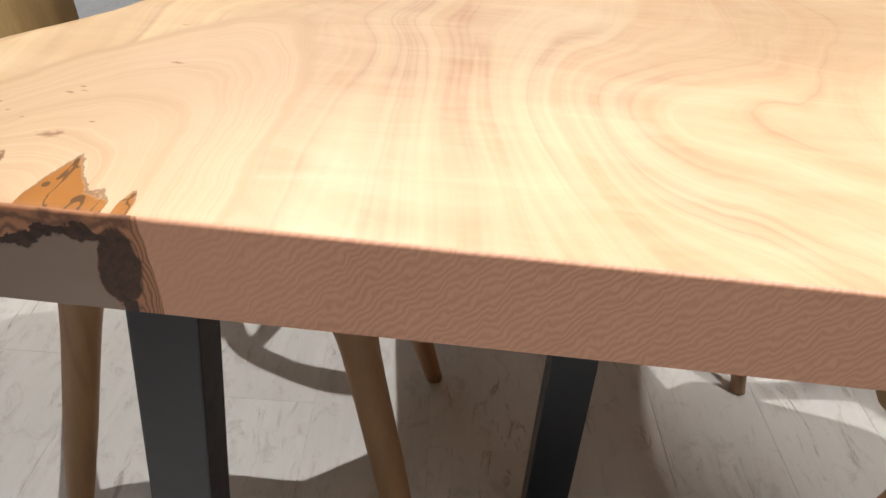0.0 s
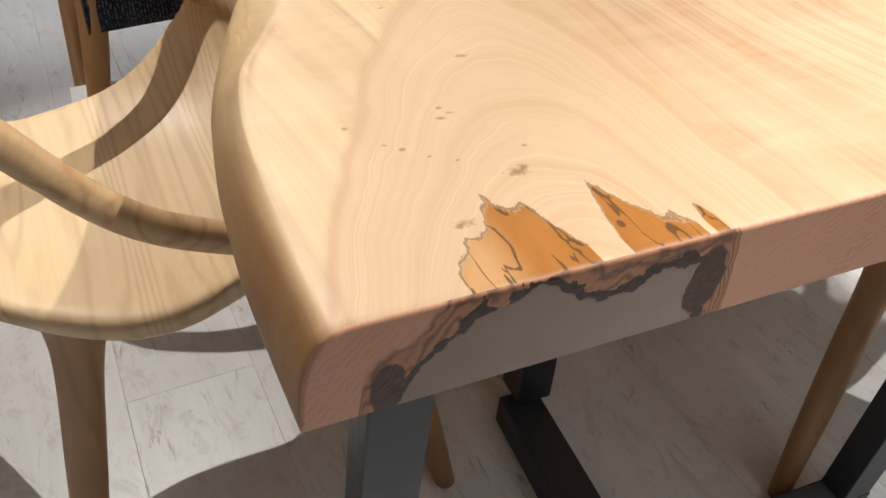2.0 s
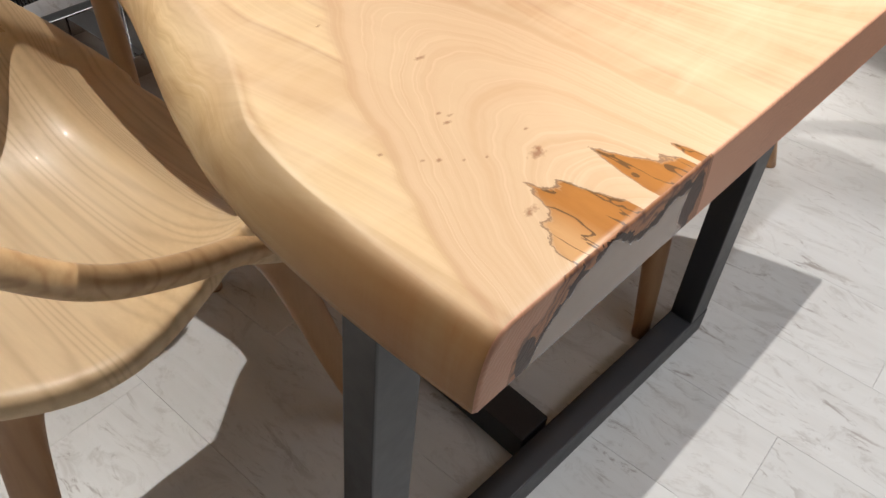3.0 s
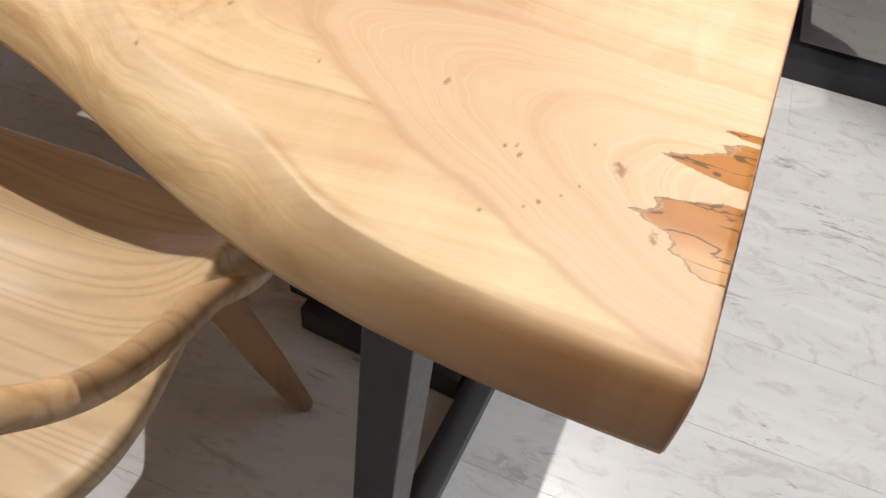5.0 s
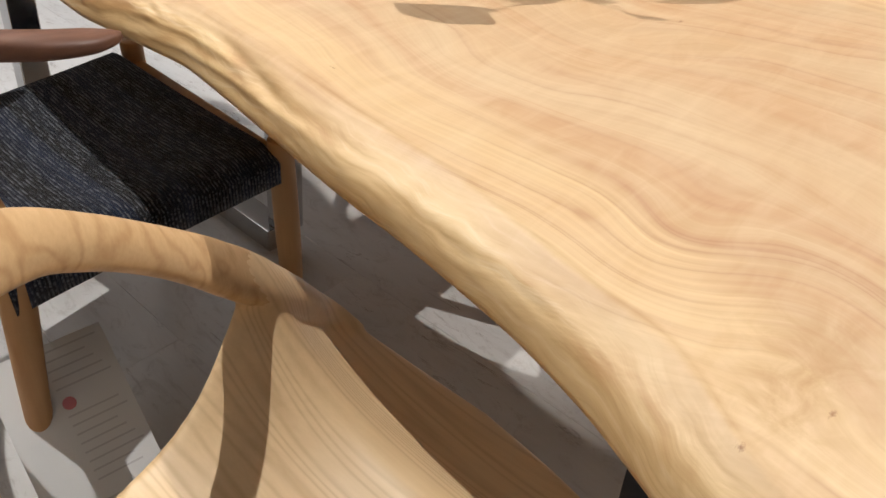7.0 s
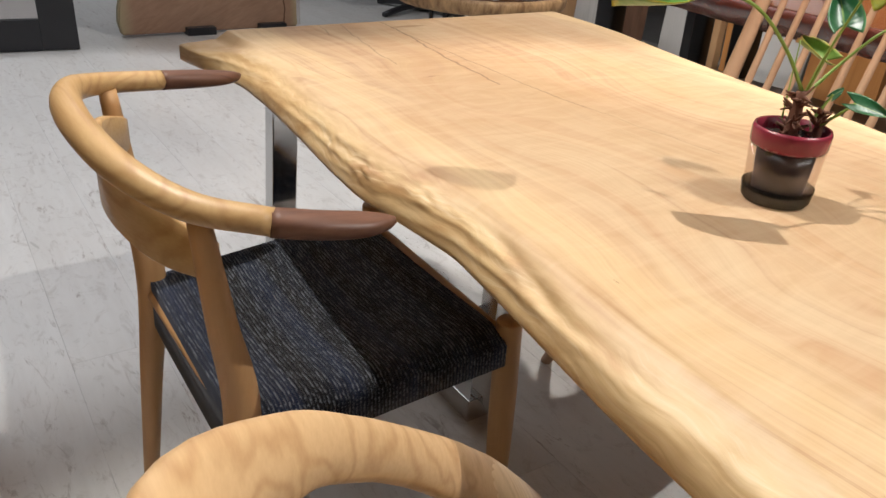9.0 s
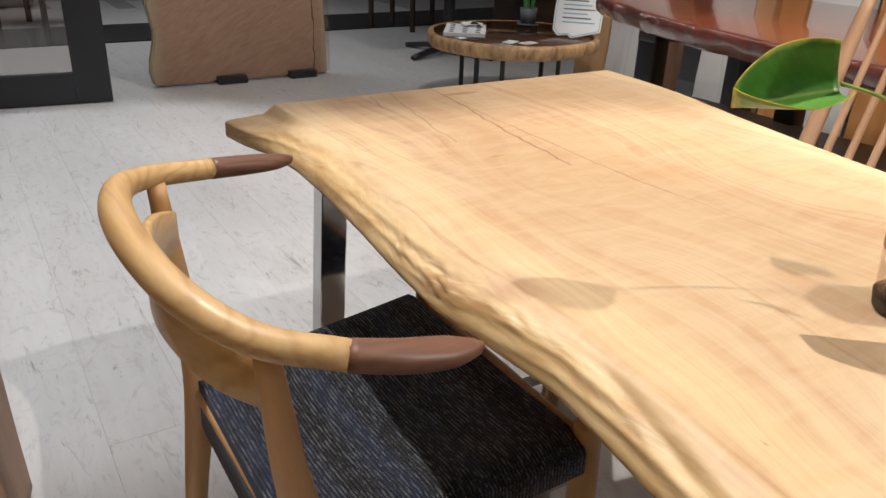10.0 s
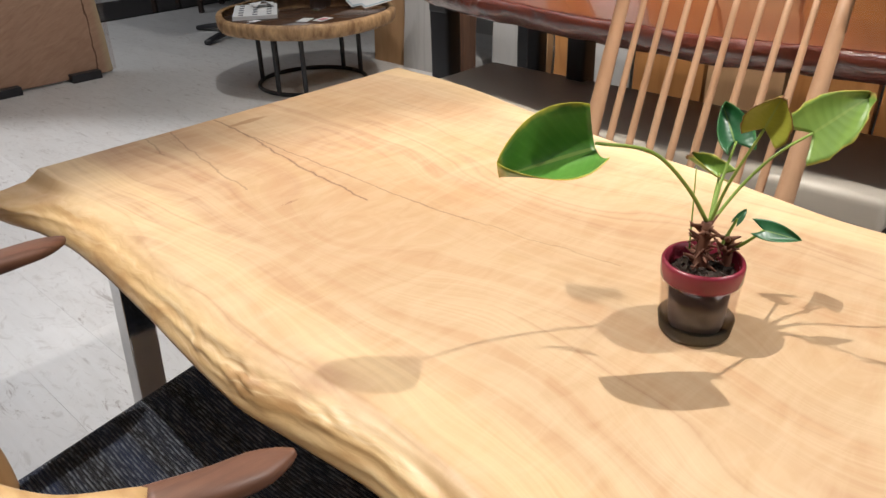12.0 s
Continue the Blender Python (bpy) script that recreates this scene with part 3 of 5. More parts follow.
def glide(points, n):
    """Catmull-Rom through points of any width, n samples a span."""
    p = np.array(points, float)
    p = np.vstack([2 * p[0] - p[1], p, 2 * p[-1] - p[-2]])
    out = []
    for i in range(1, len(p) - 2):
        for j in range(n):
            u = j / n
            a, b, c, d = p[i - 1], p[i], p[i + 1], p[i + 2]
            out.append(0.5 * (2 * b + (c - a) * u + (2 * a - 5 * b + 4 * c - d) * u * u + (3 * b - a - 3 * c + d) * u ** 3))
    out.append(p[-2])
    return np.array(out)


def sweep(rows, n=6, ring=20, up=(0, 0, 1), power=2.0):
    """A solid along rows of x, y, z, half width, half height, twist in degrees."""
    s = glide(rows, n)
    bm = bmesh.new()
    loops = []
    for i, (x, y, z, a, b, tw) in enumerate(s):
        d = Vector(s[min(i + 1, len(s) - 1)][:3] - s[max(i - 1, 0)][:3]).normalized()
        side = d.cross(Vector(up)).normalized()
        top = side.cross(d).normalized()
        r = Matrix.Rotation(radians(tw), 3, d)
        side, top = r @ side, r @ top
        lp = []
        for k in range(ring):
            q = 2 * math.pi * k / ring
            c, e = math.cos(q), math.sin(q)
            c = math.copysign(abs(c) ** (2 / power), c)
            e = math.copysign(abs(e) ** (2 / power), e)
            lp.append(bm.verts.new(Vector((x, y, z)) + side * (a * c) + top * (b * e)))
        loops.append(lp)
    for p, q in zip(loops, loops[1:]):
        for k in range(ring):
            bm.faces.new((p[k], p[(k + 1) % ring], q[(k + 1) % ring], q[k]))
    bm.faces.new(loops[0])
    bm.faces.new(loops[-1][::-1])
    return bm


def rod(a, b, ra, rb, ring=16, mid=None):
    a, b = Vector(a), Vector(b)
    rows = [(*a, ra, ra, 0), (*(a.lerp(b, 0.5)), mid or (ra + rb) / 2, mid or (ra + rb) / 2, 0), (*b, rb, rb, 0)]
    up = (1, 0, 0) if abs((b - a).normalized().z) > 0.7 else (0, 0, 1)
    return sweep(rows, 4, ring, up)


def lathe(profile, centre=(0, 0, 0), ring=40):
    bm = bmesh.new()
    loops = []
    for r, z in profile:
        loops.append([bm.verts.new((centre[0] + r * math.cos(2 * math.pi * k / ring), centre[1] + r * math.sin(2 * math.pi * k / ring), centre[2] + z)) for k in range(ring)])
    for p, q in zip(loops, loops[1:]):
        for k in range(ring):
            bm.faces.new((p[k], p[(k + 1) % ring], q[(k + 1) % ring], q[k]))
    if profile[0][0] > 1e-6:
        bm.faces.new(loops[0])
    if profile[-1][0] > 1e-6:
        bm.faces.new(loops[-1][::-1])
    bmesh.ops.remove_doubles(bm, verts=bm.verts, dist=1e-6)
    return bm


def board(outline, thick, m=None):
    """A board from an outline in its own plane (u, v), thick along w."""
    bm = bmesh.new()
    lo = [bm.verts.new((u, v, 0)) for u, v in outline]
    hi = [bm.verts.new((u, v, thick)) for u, v in outline]
    bm.faces.new(lo[::-1])
    bm.faces.new(hi)
    for i in range(len(lo)):
        j = (i + 1) % len(lo)
        bm.faces.new((lo[i], lo[j], hi[j], hi[i]))
    if m is not None:
        bmesh.ops.transform(bm, matrix=m, verts=bm.verts)
    return bm


def smooth_at(y, table):
    """Reads a table of (y, value) with soft interpolation."""
    for (y0, a), (y1, b) in zip(table, table[1:]):
        if y <= y1:
            u = max(0.0, min(1.0, (y - y0) / (y1 - y0)))
            u = u * u * (3 - 2 * u) * 0.5 + u * 0.5
            return a + (b - a) * u
    return table[-1][1]


# ---- shell of the shop ----
floor = part("floor", box((16, 18, 0.1), (1.5, 4.0, -0.062)), paint("screed", (0.36, 0.35, 0.34)), smooth=False)
tagged(floor, "whitewashed grey plank floor with faint scuffs", "floor", kind="structure")
PLANK_W, PLANK_L = 0.18, 1.25


def plank_mesh():
    bm = box((PLANK_W - 0.0003, PLANK_L - 0.0003, 0.012), (0, 0, -0.006))
    top = [e for e in bm.edges if all(v.co.z > -0.001 for v in e.verts)]
    bmesh.ops.bevel(bm, geom=top, offset=0.0003, segments=1, affect="EDGES")
    me = bpy.data.meshes.new("plank")
    bm.to_mesh(me)
    bm.free()
    me.materials.append(MAT_FLOOR)
    return me


ceiling = part("ceiling", box((16, 18, 0.1), (1.5, 4.0, CEIL + 0.05)), paint("ceiling_paint", (0.70, 0.70, 0.69), 0.8), smooth=False)
tagged(ceiling, "plain white painted shop ceiling", "ceiling", kind="structure")
MAT_WALL = paint("wall_paint", (0.52, 0.50, 0.47), 0.8)
for nm, size, c in (("wall_north", (16, 0.15, CEIL), (1.5, 13.0, CEIL / 2)), ("wall_south", (16, 0.15, CEIL), (1.5, -5.0, CEIL / 2)), ("wall_west", (0.15, 18, CEIL), (-6.5, 4.0, CEIL / 2)), ("wall_east", (0.15, 18, CEIL), (9.5, 4.0, CEIL / 2))):
    tagged(part(nm, box(size, c), MAT_WALL, smooth=False), "plain off-white painted shop wall", "wall", kind="structure")


# ---- the live-edge table ----
TOP, THICK, FAR = 0.72, 0.043, 1.657
EDGE_L = [(-0.03, -0.003), (0.06, -0.003), (0.09, -0.001), (0.125, 0.003), (0.163, 0.012), (0.197, 0.033), (0.234, 0.053), (0.268, 0.062), (0.285, 0.067), (0.303, 0.077), (0.32, 0.090), (0.35, 0.107), (0.42, 0.119), (0.464, 0.130), (0.53, 0.145), (0.577, 0.148), (0.65, 0.156), (0.706, 0.162), (0.753, 0.170), (0.812, 0.177), (0.881, 0.184), (0.955, 0.181), (1.016, 0.175), (1.128, 0.182), (1.268, 0.199), (1.34, 0.214), (1.412, 0.229), (1.507, 0.227), (1.60, 0.222), (1.70, 0.219)]
FOOT_L = [(-0.03, -0.0165), (0.02, -0.0165), (0.076, -0.015), (0.133, -0.009), (0.184, 0.001), (0.231, 0.016), (0.28, 0.036), (0.311, 0.050), (0.365, 0.072), (0.425, 0.089), (0.458, 0.095), (0.54, 0.108), (0.61, 0.115), (0.686, 0.126), (0.763, 0.138), (0.86, 0.152), (0.942, 0.145), (1.017, 0.138), (1.10, 0.144), (1.212, 0.158), (1.35, 0.170), (1.45, 0.174), (1.55, 0.164), (1.62, 0.150), (1.70, 0.140)]
EDGE_R = [(-0.08, 1.06), (0.12, 1.02), (0.30, 0.90), (0.45, 0.83), (0.56, 0.795), (0.677, 0.776), (0.763, 0.778), (0.837, 0.797), (0.952, 0.824), (1.056, 0.838), (1.187, 0.868), (1.30, 0.895), (1.425, 0.930), (1.55, 0.950), (1.70, 0.960)]


def contour(table, soft):
    """A smooth reading of a table of (y, x)."""
    ys = np.linspace(-0.2, 1.9, 2101)
    xs = np.interp(ys, [p[0] for p in table], [p[1] for p in table])
    w = np.exp(-0.5 * (np.arange(-60, 61) / (soft * 1000)) ** 2)
    xs = np.convolve(np.pad(xs, 60, mode="edge"), w / w.sum(), mode="valid")
    return lambda y: float(np.interp(y, ys, xs))


def slab():
    bm = bmesh.new()
    inset = bm.verts.layers.float.new("inset")
    ny, nx, n_edge = 440, 46, 30
    rows = []
    left, foot, right = contour(EDGE_L, 0.009), contour(FOOT_L, 0.012), contour(EDGE_R, 0.025)
    for i in range(ny + 1):
        v = i / ny
        yy = v * FAR
        xl, xf, xr = left(yy), foot(yy), right(yy)
        rough_edge = 0.10 + 0.90 * min(1.0, max(0.0, (yy - 0.05) * 2.2))
        late = min(1.0, max(0.0, (yy - 0.35) / 0.3))
        step = min(1.0, max(0.0, (yy - 1.50) / 0.09)) ** 1.5
        power, bevel = 2.2, min(1.0, max(0.0, (yy - 0.03) / 0.12))

        def end_y(x):
            return (1 - v) * (-0.0055 - 0.059 * x) + v * FAR

        line = [(xr - 0.10, TOP - THICK, 0.3)]
        for k in range(1, 9):
            line.append((xr - 0.10 + (xf + 0.02 - xr + 0.10) * k / 8, TOP - THICK, 0.3))
        for k in range(n_edge):
            u = k / (n_edge - 1)
            q = u * math.pi / 2
            fz = math.sin(q) ** (2 / power) * (1 - bevel) + u ** 0.72 * bevel
            fx = (1 - math.cos(q) ** (2 / power)) * (1 - bevel) + u ** 1.7 * bevel
            x, z = xf + (xl - xf) * fx, TOP - THICK + (THICK - 0.0008) * fz
            # long swellings, ridges that run along the edge, small pits
            fade = math.sin(math.pi * min(1.0, 0.06 + 0.94 * u)) ** 0.7
            big = 0.0060 * noise.noise((yy * 3.6, 3.1, u * 1.3))
            ridge = 0.0022 * (1 - 2.4 * abs(noise.noise((yy * 2.6, 9.0, u * 3.4 + yy * 2.4)))) * late
            small = 0.0008 * noise.noise((yy * 14.0, 1.7, u * 6.0)) + 0.0005 * noise.noise((yy * 60.0, 4.0, u * 9.0))
            # torn pocket and burls
            pocket = math.exp(-((yy - 0.765) / 0.062) ** 4) * math.exp(-((u - 0.66 - 0.10 * (yy - 0.765) / 0.06) / 0.13) ** 2)
            burl = math.exp(-((yy - 1.02) / 0.035) ** 2 - ((u - 0.45) / 0.22) ** 2) + 0.7 * math.exp(-((yy - 1.11) / 0.025) ** 2 - ((u - 0.5) / 0.2) ** 2) + 0.8 * math.exp(-((yy - 0.93) / 0.03) ** 2 - ((u - 0.6) / 0.2) ** 2)
            d = (big + ridge + small) * rough_edge * fade - 0.0055 * pocket + 0.0055 * burl * (0.7 + noise.noise((yy * 60, u * 9, 2.0)))
            x -= d * math.cos(q * 0.9)
            z += d * math.sin(q * 0.9) * 0.8
            if step:
                lip = min(1.0, u / 0.5)
                sx = xf - 0.006 + (xl - xf + 0.006) * max(0.0, (u - 0.42) / 0.58) ** 1.4
                sz = TOP - THICK + 0.025 * lip ** 0.6 + 0.005 * max(0.0, (u - 0.5) * 2) + 0.012 * max(0.0, (u - 0.9) * 10) + 0.0015 * noise.noise((yy * 40, u * 6, 5.0))
                x, z = x + (sx - x) * step, z + (sz - z) * step
            line.append((x, min(z, TOP - 0.0006), -0.02 * (1 - u) - 0.0006))
        lip = 0.0022 * noise.noise((yy * 24, 1.0, 0.0)) * min(1.0, v * 14)
        line.append((xl + 0.0022 + lip, TOP - 0.0002, 0.0015))
        line.append((xl + 0.006 + lip, TOP, 0.006))
        for k in range(1, nx + 1):
            x = xl + 0.008 + (xr - 0.012 - xl - 0.008) * k / nx
            line.append((x, TOP, min(x - xl, xr - x + 0.02)))
        for k in range(7):
            u = k / 6
            wave = 0.006 * noise.noise((yy * 9.0, 5.0, u)) * math.sin(math.pi * min(1, u + 0.1))
            line.append((xr - 0.006 + 0.018 * math.sin(u * math.pi / 2) + wave - 0.05 * max(0, u - 0.5), TOP - 0.001 - (THICK - 0.003) * u, -0.01 * u))
        row = []
        for x, z, d in line:
            vert = bm.verts.new((x, end_y(x), z))
            vert[inset] = d
            row.append(vert)
        rows.append(row)
    n = len(rows[0])
    for a, b in zip(rows, rows[1:]):
        for k in range(n):
            j = (k + 1) % n
            f = bm.faces.new((a[k], b[k], b[j], a[j]))
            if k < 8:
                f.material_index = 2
    crest = 8 + n_edge
    for a, b in zip(rows, rows[1:]):
        bm.edges.get((a[crest], b[crest])).smooth = False
    # sawn ends with a small eased edge
    for lp, sy in ((rows[0], -1), (rows[-1], 1)):
        ring2 = []
        cx = sum(v.co.x for v in lp) / n
        for v in lp:
            dz = 0.0016 if v.co.z > TOP - 0.01 else (-0.0012 if v.co.z < TOP - THICK + 0.004 else 0.0)
            ring2.append(bm.verts.new((v.co.x + (0.0014 if v.co.x < cx else -0.0014), v.co.y + sy * 0.0016, v.co.z - dz)))
        for k in range(n):
            j = (k + 1) % n
            f = bm.faces.new((lp[k], lp[j], ring2[j], ring2[k]))
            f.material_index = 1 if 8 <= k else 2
        f = bm.faces.new(ring2)
        f.material_index = 1
    return bm


table = thing("dining_table", (0.45, 0.82, 0.0), "pale live-edge slab dining table on dark steel legs", "table")
top = part("tabletop", slab(), [MAT_TOP, MAT_END, MAT_UNDER], table, "honey-blond live-edge slab with resin-filled end")
for face in top.data.polygons:
    if face.material_index == 1:
        face.use_smooth = False
m = top.modifiers.new("ease", "WEIGHTED_NORMAL")


def end_base(x0, y, turn, sgn, side_mat):
    """Steel end frame: two posts on a floor bar, with a stay bar and a brace post towards the middle."""
    rot = Matrix.Translation((x0, y, 0)) @ Matrix.Rotation(turn, 4, "Z")

    def steel(name, size, c, tilt=None):
        bm = box(size, (0, 0, 0), 0.002)
        mm = rot @ Matrix.Translation(c) @ (tilt if tilt is not None else Matrix.Identity(4))
        bmesh.ops.transform(bm, matrix=mm, verts=bm.verts)
        return part(name, bm, side_mat, table, smooth=False)

    h = TOP - THICK
    steel("floor_bar", (0.70, 0.038, 0.05), (0, 0, 0.025))
    for s in (-1, 1):
        steel("post", (0.046, 0.037, h - 0.05), (s * (0.322 - 0.012), 0, 0.05 + (h - 0.05) / 2), Matrix.Rotation(-s * 0.045, 4, "Y"))
    steel("stay_bar", (0.055, 0.25, 0.05), (-0.015, sgn * 0.150, 0.025))
    steel("brace_post", (0.05, 0.05, h - 0.05), (-0.0, sgn * 0.290, 0.05 + (h - 0.05) / 2), Matrix.Rotation(-sgn * 0.04, 4, "X"))
    steel("mounting_plate", (0.66, 0.08, 0.006), (0, 0, h - 0.004))


end_base(0.39, 0.115, -0.09, 1, MAT_STEEL)


# ---- chair with the round seat ----
def shell_chair():
    ch = thing("shell_armchair", (0.02, 0.5, 0.0), "pale ash armchair with round dished seat and bent rail", "chair", "dining chairs")
    far_side = [(-0.205, 0.500), (-0.197, 0.560), (-0.175, 0.615), (-0.130, 0.646), (-0.080, 0.656), (-0.030, 0.668), (0.030, 0.681), (0.110, 0.706), (0.165, 0.732), (0.200, 0.738), (0.225, 0.715), (0.240, 0.640), (0.246, 0.545)]
    near_side = [(-0.205, 0.480), (-0.197, 0.435), (-0.175, 0.392), (-0.145, 0.360), (-0.068, 0.311), (-0.008, 0.297), (0.060, 0.287), (0.120, 0.281), (0.160, 0.288), (0.195, 0.330), (0.222, 0.420), (0.240, 0.490), (0.246, 0.525)]

    def dish(x, y, w):
        rise = 0.075 * abs(w) ** 3.2 * math.exp(-((x - 0.085) / 0.085) ** 2)
        ridge = 0.016 * math.exp(-((x - 0.105) / 0.035) ** 2)
        drop = 0.040 * max(0.0, (x - 0.11) / 0.135) ** 1.6
        return 0.436 + 0.016 * abs(w) ** 2 + 0.020 * max(0.0, -x / 0.2) ** 2 + rise + ridge - drop

    rim = glide([(px, py) for px, py in near_side[::2]] + [(px, py) for px, py in far_side[::-1][::2]] + [near_side[0]], 9)[:-1]
    mid = Vector((0.02, 0.505))
    bm = bmesh.new()
    loops = []
    rings = [0.02 + 0.98 * (k / 26) ** 0.85 for k in range(27)]
    for k, r in enumerate(rings + [1.012, 1.0, 0.95, 0.8, 0.5, 0.1]):
        lp = []
        for px, py in rim:
            x, y = mid.x + (px - mid.x) * r, mid.y + (py - mid.y) * r
            w = max(-1.0, min(1.0, (y - (smooth_at(x, near_side) + smooth_at(x, far_side)) / 2) / 0.212))
            z = dish(x, y, w)
            if k > 26:
                z -= (0.013, 0.024, 0.031, 0.034, 0.034, 0.034)[k - 27]
            elif r > 0.985:
                z -= 0.003
            lp.append(bm.verts.new((x, y, z)))
        loops.append(lp)
    n = len(rim)
    for p, q in zip(loops, loops[1:]):
        for k in range(n):
            bm.faces.new((p[k], p[(k + 1) % n], q[(k + 1) % n], q[k]))
    bm.faces.new(loops[0])
    bm.faces.new(loops[-1][::-1])
    rail = [
        (0.220, 0.372, 0.408, 0.006, 0.010, -84), (0.200, 0.330, 0.428, 0.010, 0.014, -80), (0.166, 0.299, 0.456, 0.011, 0.020, -66), (0.120, 0.283, 0.482, 0.012, 0.024, -56), (0.075, 0.284, 0.506, 0.012, 0.019, -50), (0.020, 0.281, 0.528, 0.012, 0.016, -46),
        (-0.035, 0.285, 0.555, 0.012, 0.016, -45), (-0.080, 0.295, 0.597, 0.012, 0.017, -45), (-0.126, 0.318, 0.652, 0.013, 0.021, -45), (-0.168, 0.390, 0.702, 0.014, 0.028, -45),
        (-0.186, 0.500, 0.724, 0.014, 0.033, -45), (-0.154, 0.613, 0.724, 0.014, 0.031, -45), (-0.085, 0.664, 0.697, 0.013, 0.024, -45), (-0.035, 0.684, 0.664, 0.013, 0.021, -45),
        (0.005, 0.696, 0.632, 0.013, 0.021, -47), (0.045, 0.706, 0.596, 0.013, 0.024, -50), (0.080, 0.711, 0.562, 0.013, 0.028, -53), (0.120, 0.716, 0.522, 0.013, 0.031, -58), (0.163, 0.720, 0.476, 0.012, 0.024, -66), (0.198, 0.716, 0.436, 0.010, 0.016, -80), (0.222, 0.690, 0.410, 0.006, 0.010, -84)]
    # seat and arm roots are shaped as one carved piece
    for root, grow in ((rail[:5], (3, 5, 6, 5, 1)), (rail[16:], (1, 3, 5, 5, 3))):
        q = sweep([(px, py, pz, wa - 0.001 + 0.0007 * g, wb - 0.001 + 0.0008 * g, tw) for (px, py, pz, wa, wb, tw), g in zip(root, grow)], 6, 22, power=2.3)
        me = bpy.data.meshes.new("root")
        q.to_mesh(me)
        q.free()
        bm.from_mesh(me)
        bpy.data.meshes.remove(me)
    bmesh.ops.recalc_face_normals(bm, faces=bm.faces)
    seat = part("seat", bm, MAT_ASH_SEAT, ch, "wide dished ash seat with bold grain")
    carve = seat.modifiers.new("carve", "REMESH")
    carve.mode, carve.voxel_size, carve.use_smooth_shade = "VOXEL", 0.0036, True
    sand = seat.modifiers.new("sand", "SMOOTH")
    sand.factor, sand.iterations = 0.5, 24
    part("back_rail", sweep(rail[1:-1], 6, 22, power=2.3), MAT_ASH, ch, "broad bent ash rail sweeping down to the seat")
    for t0, f0 in (((-0.095, 0.385, 0.415), (-0.165, 0.365, 0.0)), ((-0.155, 0.585, 0.415), (-0.300, 0.672, 0.0)), ((0.170, 0.385, 0.394), (0.262, 0.333, 0.0)), ((0.172, 0.62, 0.394), (0.275, 0.70, 0.0))):
        t0, f0 = Vector(t0), Vector(f0)
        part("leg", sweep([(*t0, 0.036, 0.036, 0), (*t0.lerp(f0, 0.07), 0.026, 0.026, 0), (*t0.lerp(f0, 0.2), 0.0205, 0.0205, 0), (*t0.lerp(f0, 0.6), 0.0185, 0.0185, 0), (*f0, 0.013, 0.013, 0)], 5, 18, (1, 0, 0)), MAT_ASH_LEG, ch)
    return ch


shell = shell_chair()
across = copy_thing(shell, pose(0.915, 0.33, 0, 0, 0, 180))
for leg in across.children:
    if leg.data.name == "leg.002":
        leg.location.x -= 0.26
across["label"] = "pale ash armchair tucked under the far side"


